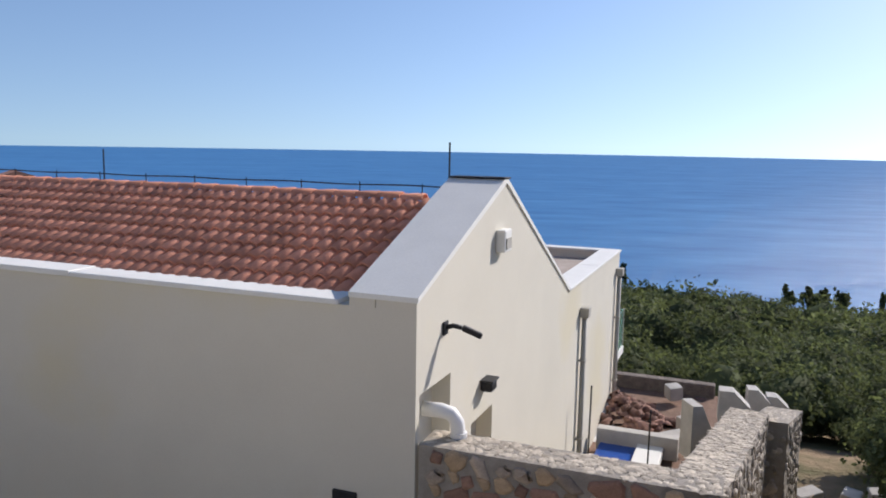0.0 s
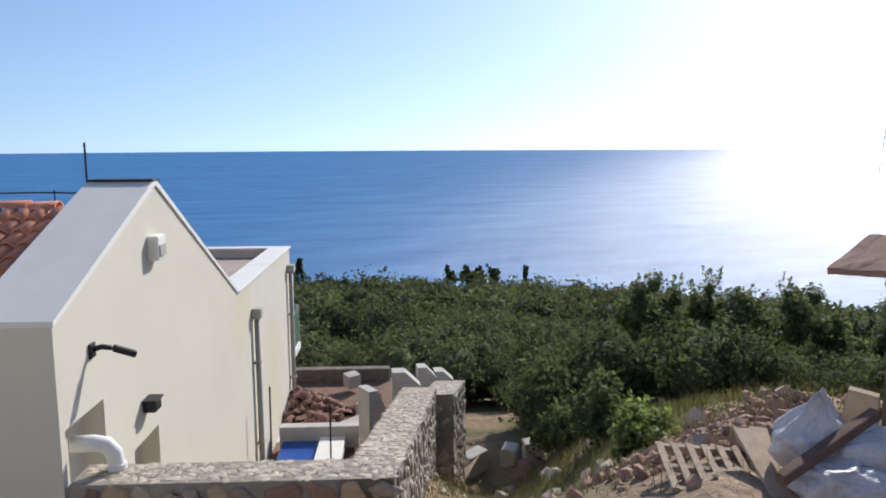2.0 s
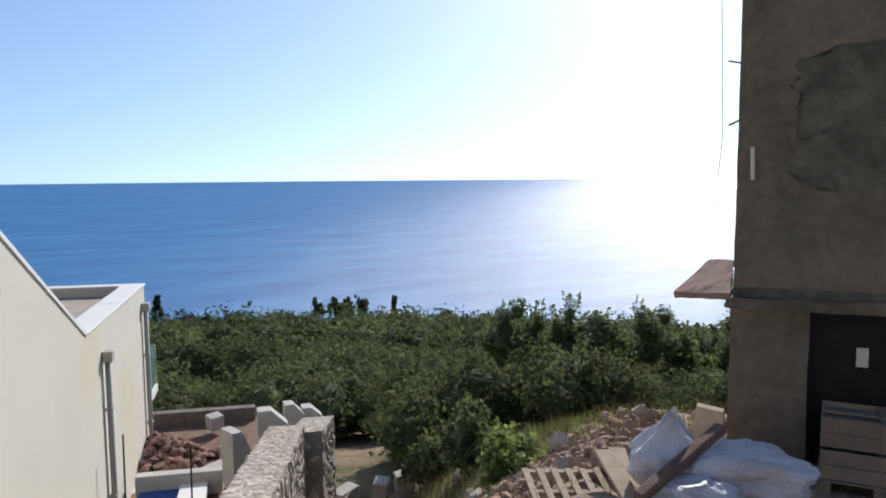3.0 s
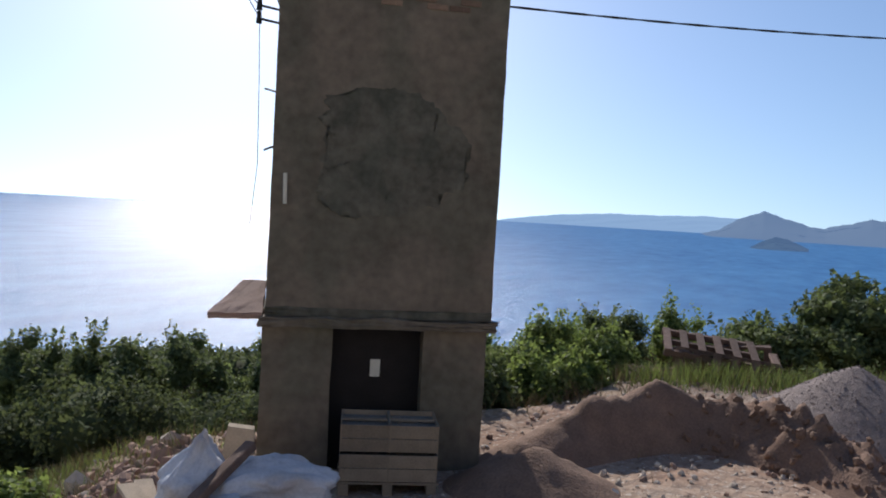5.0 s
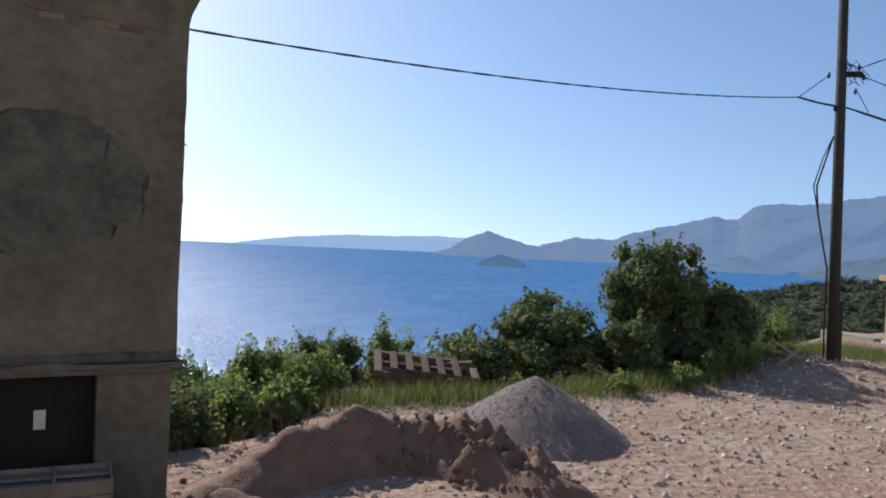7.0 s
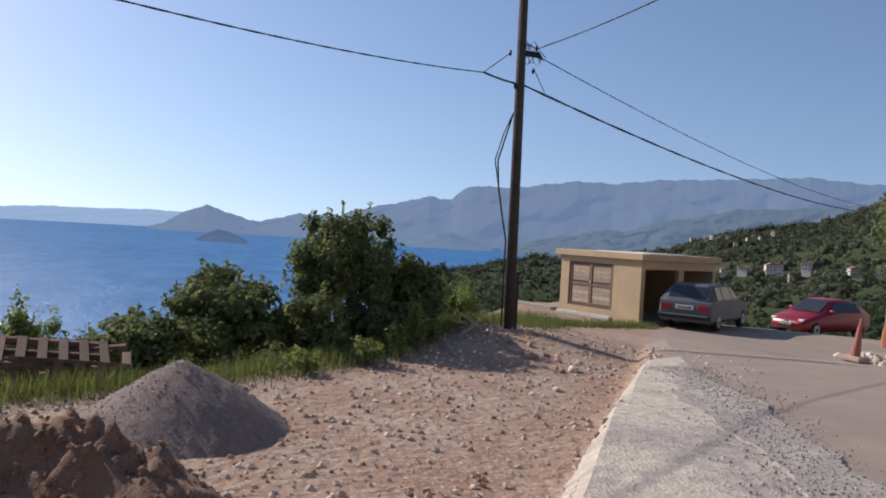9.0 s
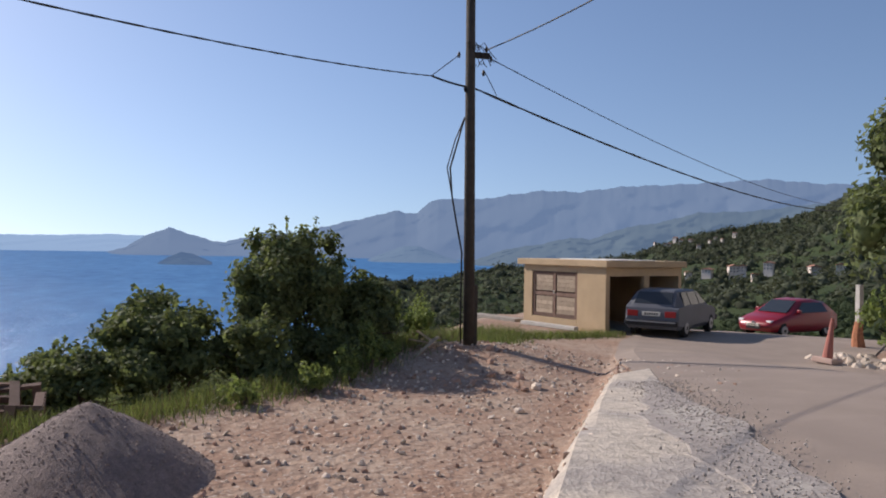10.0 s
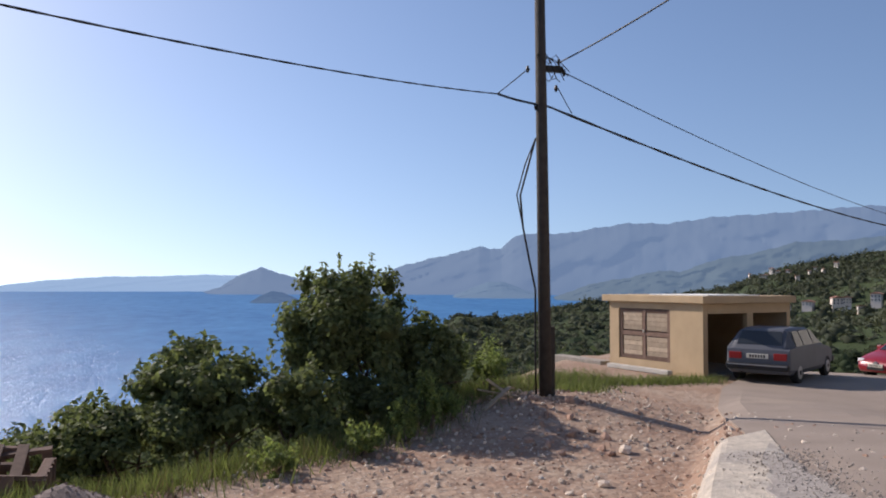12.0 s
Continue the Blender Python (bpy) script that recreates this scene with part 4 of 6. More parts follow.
beam = part("timber_beam", box((-0.045, -0.04, 0), (0.045, 0.04, way.length), 0.012, m=Matrix.Translation((4.47, 3.84, 0.13)) @ way.to_track_quat("Z", "Y").to_matrix().to_4x4()), WOOD_BROWN)
tagged(beam, "dark brown squared timber lying across the sacks", "timber")
tagged(part("plank", box((-0.12, -0.6, -0.02), (0.12, 0.6, 0.02), 0.005, m=pose(4.85, 4.35, -0.02, 18, 8, -20) @ Matrix.Scale(0.7, 4)), WOOD_PALE), "pale weathered plank propped on the rubble", "plank", "planks by the tower")
tagged(part("plank", box((-0.11, -0.55, -0.02), (0.11, 0.55, 0.02), 0.005, m=pose(5.05, 4.5, -0.06, 16, 4, -35) @ Matrix.Scale(0.7, 4)), WOOD_PALE), "pale weathered plank propped on the rubble", "plank", "planks by the tower")
tagged(part("stone_slab", prism([(-0.17, 0), (0.16, 0), (0.15, 0.5), (-0.08, 0.53)], 0.08, m=pose(6.1, 4.48, -0.15, 8, 0, -60)), material("buff slab", (0.46, 0.37, 0.27), 0.9)), "buff stone slab leaning against the tower", "slab")


def pallet(m, label, group, wood, boards=6):
    p = root("pallet", m, label, "pallet", group)
    for y in (0.0, 0.5, 1.0):
        part("bearer", box((0, y - 0.04, 0), (1.2, y + 0.04, 0.09), 0.004), wood, p)
    for k in range(boards):
        x = 1.1 * k / (boards - 1)
        part("board", box((x, -0.04, 0.092), (x + 0.1, 1.04, 0.112), 0.003), wood, p)
    for y in (0.0, 1.0):
        part("foot_board", box((0, y - 0.04, -0.022), (1.2, y + 0.04, -0.002), 0.003), wood, p)
    return p


pallet(pose(4.12, 4.55, gz(4.4, 4.7) + 0.0, 12, 4, -26) @ Matrix.Scale(0.58, 4), "pale wooden pallet lying on the slope beside rubble", "pallets", WOOD_PALE, 6)
OLD = "old brown wooden pallet in a collapsed pile at the lot edge"
for x, y, z, rx, ry, rz, sx, sy in ((13.75, 1.35, 0.0, 80, 4, -90, 1.35, 0.74), (14.75, 1.2, 0.0, 99, -5, -82, 1.2, 0.66), (13.8, 1.4, 0.0, 84, 5, -8, 0.8, 0.68), (13.8, -0.22, 0.0, 92, -6, 5, 0.7, 0.6),
                                    (13.7, 1.5, 0.66, 13, 5, -80, 1.3, 0.95), (13.5, 1.9, 0.05, 14, 4, -60, 0.7, 0.7), (13.1, 2.3, 0.0, 10, -8, -40, 0.7, 0.7)):
    pallet(pose(x, y, z - 0.42 + (0.0 if z else 0.03), rx, ry, rz) @ Matrix.Diagonal((sx, sy, 1, 1)), OLD, "old pallets", WOOD_BROWN, 6)


# ---- loose rocks and rubble by the tower ----
def rock_mesh(seed, squash=0.65):
    bm = bmesh.new()
    bmesh.ops.create_icosphere(bm, subdivisions=1, radius=1)
    rng = np.random.default_rng(seed)
    for v in bm.verts:
        v.co *= rng.uniform(0.7, 1.15)
        v.co.z *= squash
    me = bpy.data.meshes.new("rock")
    bm.to_mesh(me)
    bm.free()
    return me


ROCKS = [rock_mesh(i) for i in range(8)]
ROCK_RED = material("red limestone rock", (0.36, 0.235, 0.175), 0.95, spread=0.25, scale=7, fine=50, bump=0.4, per_island=0.35)
ROCK_PALE = material("pale limestone rock", (0.58, 0.49, 0.40), 0.95, spread=0.2, scale=9, fine=50, bump=0.4, per_island=0.3)


def scatter_rocks(name, label, category, mat, count, place, size, seed):
    rng = np.random.default_rng(seed)
    ms, mats = [], []
    xs = [place(rng) for _ in range(count)]
    zs = ground_z(np.array([p[0] for p in xs]), np.array([p[1] for p in xs]))
    for (x, y), z in zip(xs, zs):
        s = size[0] + (size[1] - size[0]) * rng.uniform() ** 4
        ms.append(ROCKS[int(rng.integers(8))])
        mats.append(Matrix.Translation((x, y, z + 0.15 * s)) @ Euler(rng.uniform(-3, 3, 3)).to_matrix().to_4x4() @ Matrix.Scale(s, 4))
    ob = merged(name, ms, mats, mat, None)
    ob.data.polygons.foreach_set("use_smooth", [False] * len(ob.data.polygons))
    return tagged(ob, label, category, kind="stuff")


def on_lot(rng):
    while True:
        x, y = rng.uniform(6, 22), rng.uniform(-11, 3)
        if -7.5 < lot_side(np.array([x]), np.array([y]))[0] < 0.2:
            return x, y


scatter_rocks("lot_stones", "small pale stones strewn over the red dirt", "stones", ROCK_PALE, 5200, on_lot, (0.007, 0.06), 21)
scatter_rocks("lot_stones", "small red stones strewn over the red dirt", "stones", ROCK_RED, 2600, on_lot, (0.008, 0.055), 22)
scatter_rocks("rubble", "heap of red rubble beside the tower", "rubble", ROCK_RED, 1100, lambda g: (5.75 + g.normal(0, 0.8), 5.75 + g.normal(0, 0.5)), (0.02, 0.12), 23)
scatter_rocks("rubble", "stones and dry earth beside the wall", "rubble", ROCK_PALE, 260, lambda g: (5.2 + g.normal(0, 1.0), 9.5 + g.normal(0, 2.4)), (0.03, 0.2), 24)
scatter_rocks("rubble", "pale stones at the foot of the hedge", "rubble", ROCK_PALE, 260, lambda g: (14.6 + g.normal(0, 0.8), -16.9 + g.normal(0, 0.35)), (0.04, 0.22), 25)
scatter_rocks("rubble", "bank of stones and earth under the bushes", "rubble", ROCK_RED, 150, lambda g: (16.2 + 2.2 * g.uniform(-1, 1.2) , -5.9 - 2.1 * g.uniform(-1, 1.2) + g.normal(0, 0.3)), (0.02, 0.12), 26)
for k, (x, y, s) in enumerate(((5.2, 4.75, 0.17), (14.38, -8.0, 0.13), (12.85, -6.94, 0.1), (8.6, 14.0, 0.4))):
    ob = new("boulder", ROCKS[k].copy())
    ob.data.materials.append(ROCK_RED if k in (0, 3) else ROCK_PALE)
    ob.matrix_world = Matrix.Translation((x, y, gz(x, y) + s * 0.35)) @ Matrix.Scale(s, 4)
    tagged(ob, "rough reddish boulder lying on the dirt" if k in (0, 3) else "pale angular stone lying on the dirt", "boulder", "boulders")


# ---- heaps ----
def heap(name, mat, x0, x1, y0, y1, height, label, step=0.07):
    xs, ys = np.arange(x0, x1, step), np.arange(y0, y1, step)
    gx, gy = np.meshgrid(xs, ys)
    h = height(gx, gy)
    z = ground_z(gx, gy) + h - 0.03
    k = len(xs)
    verts = np.stack([gx, gy, z], -1).reshape(-1, 3)
    keep = (h > 0.0).reshape(-1)
    faces = []
    for i in range(len(ys) - 1):
        for j in range(k - 1):
            q = (i * k + j, i * k + j + 1, (i + 1) * k + j + 1, (i + 1) * k + j)
            if keep[q[0]] or keep[q[1]] or keep[q[2]] or keep[q[3]]:
                faces.append(q)
    return tagged(raw(name, verts.tolist(), faces, mat, smooth=True), label, "heap")


def gravel_h(x, y):
    d = np.hypot((x - 11.2) * 0.95, y + 1.1)
    return np.clip(0.92 * (1 - d / 1.36) - 0.07 * np.exp(-d * d * 9) + 0.015 * wave(x, y, 0.1) + 0.03 * wave(x, y, 0.4, 1), -0.02, 2)


BANK = [(8.15, 2.35, 0.3), (8.6, 2.0, 0.46), (9.05, 1.6, 0.62), (9.4, 1.15, 0.66), (9.6, 0.5, 0.5), (9.5, 0.0, 0.62), (9.2, -0.4, 0.6), (8.9, -0.8, 0.5), (8.4, -1.15, 0.26)]


def dirt_h(x, y):
    h = np.zeros(np.shape(x))
    for (ax, ay, ah), (bx, by, bh) in zip(BANK, BANK[1:]):
        t = np.clip(((x - ax) * (bx - ax) + (y - ay) * (by - ay)) / ((bx - ax) ** 2 + (by - ay) ** 2), 0, 1)
        d = np.hypot(x - ax - t * (bx - ax), y - ay - t * (by - ay))
        h = np.maximum(h, (ah + (bh - ah) * t) * np.clip(1.12 - d / 0.5, 0, 1) ** 0.85)
    mound = np.hypot(x - 7.45, (y - 2.05) * 0.8)
    h = np.maximum(h, 0.46 * np.clip(1 - mound / 0.75, 0, 1) ** 0.9)
    lump = np.array([[noise.noise(Vector((a * 2.3, b * 2.3, 0.4))) for a, b in zip(ra, rb)] for ra, rb in zip(x, y)])
    fine = np.array([[noise.noise(Vector((a * 7.0, b * 7.0, 2.4))) for a, b in zip(ra, rb)] for ra, rb in zip(x, y)])
    rough = np.where(y < 0.35, 1.0, 0.3)
    return h * (1 + 0.5 * lump * rough + 0.4 * fine * rough) - 0.015


heap("gravel_mound", GRAVEL, 9.2, 13.4, -3.2, 0.9, gravel_h, "conical heap of grey gravel dumped on the dirt lot")
heap("earth_bank", DIRT, 6.4, 11.0, -2.2, 3.5, dirt_h, "crumbling bank of brown excavated earth on the lot", 0.06)


def on_gravel(g):
    a, d = g.uniform(0, 6.28), 1.6 * g.uniform() ** 0.6
    return 11.25 + d * math.cos(a), -1.17 + d * math.sin(a)


def pebbles(name, place, height, mat, count, size, label, seed):
    rng = np.random.default_rng(seed)
    pts = np.array([place(rng) for _ in range(count)])
    hs = height(pts[:, :1], pts[:, 1:])[:, 0]
    zs = ground_z(pts[:, 0], pts[:, 1]) + np.maximum(hs, 0) - 0.025
    ms = [ROCKS[int(rng.integers(8))] for _ in pts]
    mats = [Matrix.Translation((p[0], p[1], z)) @ Euler(rng.uniform(-3, 3, 3)).to_matrix().to_4x4() @ Matrix.Scale(rng.uniform(*size), 4) for p, z in zip(pts, zs)]
    ob = merged(name, ms, mats, mat, None)
    ob.data.polygons.foreach_set("use_smooth", [False] * len(ob.data.polygons))
    return tagged(ob, label, "stones", kind="stuff")


PEBBLE = material("gravel stones", (0.25, 0.205, 0.185), 0.95, spread=0.2, scale=9, bump=0, per_island=0.4)
pebbles("gravel", on_gravel, gravel_h, PEBBLE, 1500, (0.006, 0.015), "loose grey gravel stones on the heap", 31)
pebbles("clods", lambda g: (9.0 + g.normal(0, 0.55), -0.5 + g.normal(0, 0.7)), dirt_h, DIRT, 260, (0.015, 0.07), "crumbled brown earth clods", 32)


# ---- road ----
def strip(name, left, right, lift, mat, label, rows=60, cols=10, skirt=0.25, jag=0.0):
    """A paved strip draped on the ground between two edges."""
    def along(line, f):
        p = np.array(line, float)
        d = np.r_[0, np.cumsum(np.hypot(*np.diff(p, axis=0).T))]
        return np.stack([np.interp(f * d[-1], d, p[:, 0]), np.interp(f * d[-1], d, p[:, 1])], -1)
    f = np.linspace(0, 1, rows)
    a, b = along(left, f), along(right, f)
    if jag:
        ragged = np.random.default_rng(3)
        for e in (a, b):
            e += (jag * np.array([noise.noise(Vector((k * 0.22, e[0, 0], 0.0))) for k in range(rows)]) + ragged.normal(0, jag * 0.03, rows))[:, None] * np.array([0.5, 0.85])
    verts, faces = [], []
    for i in range(rows):
        line = [a[i]] + [a[i] + (b[i] - a[i]) * c for c in np.linspace(0.05 if jag else 0.0, 0.95 if jag else 1.0, cols)] + [b[i]]
        for j, p in enumerate(line):
            z = gz(p[0], p[1]) + lift - (skirt if j in (0, len(line) - 1) else 0)
            verts.append((float(p[0]), float(p[1]), z))
    k = cols + 2
    for i in range(rows - 1):
        for j in range(k - 1):
            faces.append((i * k + j, (i + 1) * k + j, (i + 1) * k + j + 1, i * k + j + 1))
    faces.append(tuple((rows - 1) * k + j for j in range(k)))
    return tagged(raw(name, verts, faces, mat), label, "road", kind="structure")


ASPHALT = material("sun-bleached asphalt", (0.29, 0.235, 0.195), 0.9, spread=0.14, scale=1.2, fine=90, bump=0.25, other=(0.345, 0.275, 0.22), other_scale=0.5)
ROUGH = material("broken concrete with aggregate", (0.50, 0.44, 0.365), 0.95, spread=0.35, scale=9, fine=38, bump=0.8, other=(0.38, 0.34, 0.30), other_at=0.52, other_scale=1.1)
CHIP = material("pale chippings", (0.36, 0.32, 0.285), 0.95, spread=0.2, scale=9, bump=0, per_island=0.3)
AGG = material("dark aggregate patch", (0.335, 0.30, 0.27), 0.95, spread=0.28, scale=12, fine=45, bump=0.6, other=(0.42, 0.385, 0.34), other_at=0.58, other_scale=1.4)
strip("road_1", [(0.5, -2.9), (4.0, -5.0), (6.15, -5.98), (7.94, -6.76), (10.23, -7.77), (12.3, -8.7), (14.6, -9.9), (17.5, -11.6), (20.5, -13.7), (24, -17.4), (30, -24)], [(0.5, -9), (4.0, -11), (8.5, -13.5), (13.0, -15.4), (16.3, -18.2), (19, -22), (21, -26), (22, -30), (23, -34)], 0.03, ASPHALT, "sun-bleached asphalt road passing the parked cars", 70, 16)
strip("pavement_1", [(0.9, 0.2), (6.06, -3.58), (9.65, -6.14), (12.46, -8.2)], [(-0.3, -1.6), (5.2, -5.4), (7.6, -6.4), (10.2, -7.66), (13.2, -9.5)], 0.05, ROUGH, "rough broken concrete strip with a clean edge", 90, 12, 0.4)
strip("pavement_2", [(0.8, -2.4), (4.6, -4.6), (6.3, -5.45), (7.1, -5.62), (8.3, -5.95), (9.4, -6.75), (11.0, -7.8)], [(0.5, -3.2), (4.1, -5.2), (6.15, -6.02), (7.94, -6.8), (10.23, -7.82), (11.4, -8.35), (12.1, -8.72)], 0.06, AGG, "crumbled grey aggregate between concrete and asphalt", 110, 10, 0.03, 0.14)


def on_crumble(g):
    x = g.uniform(4.5, 11.5)
    return x, -4.5 - 0.53 * (x - 4.5) + g.normal(-0.2, 0.3)


rng = np.random.default_rng(34)
pts = np.array([on_crumble(rng) for _ in range(3000)])
zs = ground_z(pts[:, 0], pts[:, 1]) + 0.062
ob = merged("chippings", [ROCKS[int(rng.integers(8))] for _ in pts], [Matrix.Translation((p[0], p[1], z)) @ Euler(rng.uniform(-3, 3, 3)).to_matrix().to_4x4() @ Matrix.Scale(0.005 + 0.012 * rng.uniform() ** 2, 4) for p, z in zip(pts, zs)], CHIP, None)
tagged(ob, "loose grey chippings on the broken concrete strip", "stones", kind="stuff")

# ---- utility pole and wires ----
POLE = Vector((17.72, -8.02, 0))


def build_pole():
    z0 = gz(POLE.x, POLE.y) - 0.2
    p = root("utility_pole", pose(POLE.x, POLE.y, z0), "tall weathered wooden utility pole with cables", "utility pole")
    part("shaft", tube([(0.0, -0.05, 0), (0.0, 0.0, 4), (0.02, 0.06, 9.2)], [0.125, 0.115, 0.095], 12), WOOD_POLE, p, smooth=True)
    part("stub", box((-0.02, -0.24, 0), (0.14, -0.1, 1.5), 0.015), WOOD_POLE, p, "short timber support stub")
    top = 6.72 - z0
    arm = part("cross_bracket", box((-0.05, -0.42, top - 0.1), (0.05, 0.02, top + 0.02), 0.01), DARK, p, "dark iron bracket")
    for k, (y, z) in enumerate(((-0.34, 0.1), (-0.45, -0.1), (-0.28, -0.42), (0.3, -0.08), (0.14, -0.8))):
        part("insulator", tube([(0, y, top + z - 0.06), (0, y, top + z), (0, y, top + z + 0.07)], [0.02, 0.04, 0.02], 8), DARK, arm)
    rng = np.random.default_rng(2)
    for k in range(6):
        a = [(0.03, -0.05 * k, top - 0.1 + 0.05 * k)]
        for i in range(5):
            a.append((0.1 * math.sin(i + k), -0.1 - 0.11 * i + 0.05 * k, top + 0.25 * math.sin(i * 0.9 + k * 0.5) + rng.uniform(-0.05, 0.05)))
        part("jumper_wire", tube(a, 0.009, 5), CABLE, p)
    # drop cable hanging beside the shaft
    for o, r in ((0.0, 0.02), (0.07, 0.014)):
        pts = [(-0.05, 0.16, 5.1), (-0.05, 0.30 + o, 4.6), (-0.05, 0.47 + o, 4.0), (-0.05, 0.42, 3.4), (-0.05, 0.30, 2.8), (-0.05, 0.17, 2.2), (-0.06, 0.18, 1.0), (-0.06, 0.16, 0.1)]
        part("drop_cable", tube(pts, r, 7), CABLE, p, smooth=True)
    return z0


pz = build_pole()


def bundle(name, a, b, drop, label, r=0.016, strands=2, group="wires"):
    pts = sag(a, b, drop, 60)
    bm = bmesh.new()
    for s in range(strands):
        tube([p + Vector((0, 0.75 * r * math.cos(i * 1.3 + s * math.pi), 0.75 * r * math.sin(i * 1.3 + s * math.pi))) if strands > 1 else p for i, p in enumerate(pts)], r, 6, bm)
    return tagged(part(name, bm, CABLE, smooth=True), label, "cable", group)


FAR_A, FAR_B, FAR_C = (42.0, -46.7, 5.6), (42.5, -46.3, 5.9), (10.8, -9.0, 7.0)
TOWER_HOOK = TOWER @ Vector((WIDE + 0.03, 0.4, 4.66))
CLAMP = Vector((18.0, -7.2, 6.2))
bundle("overhead_cable", TOWER_HOOK, CLAMP, 0.2, "twisted black cable from the tower to the pole", 0.0085)
bundle("overhead_cable", CLAMP, POLE + Vector((0, 0.1, 5.97)), 0.02, "twisted black cable splayed at the pole", 0.016)
bundle("stay_wire", CLAMP, POLE + Vector((0, 0.3, 6.64)), 0.0, "short wire up to an insulator", 0.01, 1)
bundle("overhead_cable", POLE + Vector((0, -0.1, 5.95)), FAR_A, 0.8, "twisted black cable leading along the road", 0.018)
bundle("stay_wire", POLE + Vector((0, -0.3, 6.35)), (POLE + Vector((0, -0.1, 5.95))).lerp(Vector(FAR_A), 0.018), 0.0, "short wire down to the cable", 0.01, 1)
bundle("overhead_wire", POLE + Vector((0, -0.4, 6.65)), FAR_B, 0.7, "thin grey wire leading along the road", 0.012, 1)
bundle("overhead_wire", POLE + Vector((0, -0.35, 6.82)), FAR_C, 0.1, "thin wire leading up the hill", 0.014, 1)


# ---- hut ----
def build_hut():
    place = pose(22.36, -14.4, 0.0, 0, 0, -74.5)
    h = root("hut", place, "ochre rendered flat-roofed hut with a boarded double door", "hut")
    # local frame: the door front is the plane x = 0 and runs along y, the open side is y = 0
    wide, deep = 3.7, 3.6
    part("wall", box((0, 0, -0.5), (0.18, 1.2, 2.0), 0.01), HUT, h)
    part("wall", box((0, 3.28, -0.5), (0.18, wide, 2.0), 0.01), HUT, h)
    part("wall", box((0, 1.2, -0.5), (0.18, 3.28, 0.3)), HUT, h)
    part("wall", box((0, 1.2, 1.8), (0.18, 3.28, 2.0)), HUT, h)
    part("back_wall", box((deep - 0.15, 0, -0.7), (deep, wide, 2.0)), HUT, h)
    part("side_wall", box((0.18, wide - 0.18, -0.7), (deep - 0.15, wide, 2.0)), HUT, h)
    part("side_wall", box((0.18, 0, 1.72), (deep - 0.15, 0.16, 2.0)), HUT, h)
    part("pier", box((1.75, 0, -0.6), (2.0, 0.16, 1.72), 0.01), HUT, h)
    part("floor", box((0.18, 0.16, -0.7), (deep - 0.15, wide - 0.18, 0.02)), CONCRETE, h)
    roof = part("roof_slab", box((-0.14, -0.14, 2.0), (deep + 0.1, wide + 0.2, 2.2), 0.015), HUT, h, "ochre concrete roof slab")
    part("roof_sheet", box((0.3, 0.1, 2.2), (2.4, 2.3, 2.23), 0.01), COPING, roof, "white sheet lying on the roof")
    door = part("double_door", box((0.08, 1.21, 0.31), (0.12, 3.27, 1.79)), WOOD_BROWN, h, "brown framed double door with pale boards")
    for y0, y1 in ((1.34, 2.16), (2.34, 3.14)):
        for z0, z1 in ((0.42, 0.98), (1.16, 1.7)):
            for k in range(4):
                a = z0 + (z1 - z0) * k / 4
                part("board", box((0.05, y0, a + 0.004), (0.08, y1, a + (z1 - z0) / 4 - 0.004), 0.003), WOOD_PALE, door)
    for y in (1.22, 2.19, 3.16):
        part("stile", box((0.03, y, 0.31), (0.08, y + 0.11, 1.79), 0.004), WOOD_BROWN, door)
    for z in (0.31, 1.0, 1.68):
        part("rail", box((0.035, 1.22, z), (0.08, 3.27, z + 0.12), 0.004), WOOD_BROWN, door)
    part("hasp", tube([(0.02, 2.25, 1.1), (0.02, 2.25, 1.18)], 0.03, 8), PALE, door)
    tagged(part("kerb_slab", box((-0.4, 0.9, 0.0), (-0.2, 3.4, 0.13), 0.02, m=place), CONCRETE), "pale concrete kerb in the grass before the hut", "kerb")
    tagged(part("ledge", box((-0.2, 3.9, -0.3), (0.3, 6.4, 0.12), 0.02, m=place), MORTAR), "low grey concrete ledge beside the hut", "ledge")


build_hut()


# ---- cars ----
CAR_GLASS = bpy.data.materials.new("dark car glass")
CAR_GLASS.use_nodes = True
cg = CAR_GLASS.node_tree.nodes["Principled BSDF"]
cg.inputs["Base Color"].default_value, cg.inputs["Roughness"].default_value = (0.03, 0.035, 0.04, 1), 0.06
TYRE = material("black tyre rubber", (0.02, 0.02, 0.02), 0.85, spread=0.2)
RIM = material("grey steel rim", (0.35, 0.35, 0.36), 0.4, 0.7, spread=0.1)
LAMP_RED = material("red lamp glass", (0.32, 0.03, 0.03), 0.2, spread=0.1, bump=0)
LAMP_CLEAR = material("clear lamp glass", (0.7, 0.7, 0.7), 0.12, spread=0.05, bump=0)


def car_shell(stations, half, tuck):
    """A body lofted along x. Each station: x, low z, waist z, top z, half width at the waist, half width at the top."""
    bm = bmesh.new()
    rings = []
    for x, lo, waist, top, hw, ht in stations:
        prof = [(hw * 0.9, lo), (hw, lo + 0.12), (hw * 1.0, (lo + waist) / 2), (hw * 0.985, waist), (ht, max(top - 0.05, waist + 0.005)), (ht * 0.86, max(top, waist + 0.01))]
        ring = [(y, z) for y, z in prof] + [(-y, z) for y, z in reversed(prof)]
        rings.append([bm.verts.new((x, y, z)) for y, z in ring])
    k = len(rings[0])
    for a, b in zip(rings, rings[1:]):
        for i in range(k):
            bm.faces.new((a[i], b[i], b[(i + 1) % k], a[(i + 1) % k]))
    bm.faces.new(rings[0]), bm.faces.new(rings[-1][::-1])
    bmesh.ops.recalc_face_normals(bm, faces=bm.faces)
    return bm


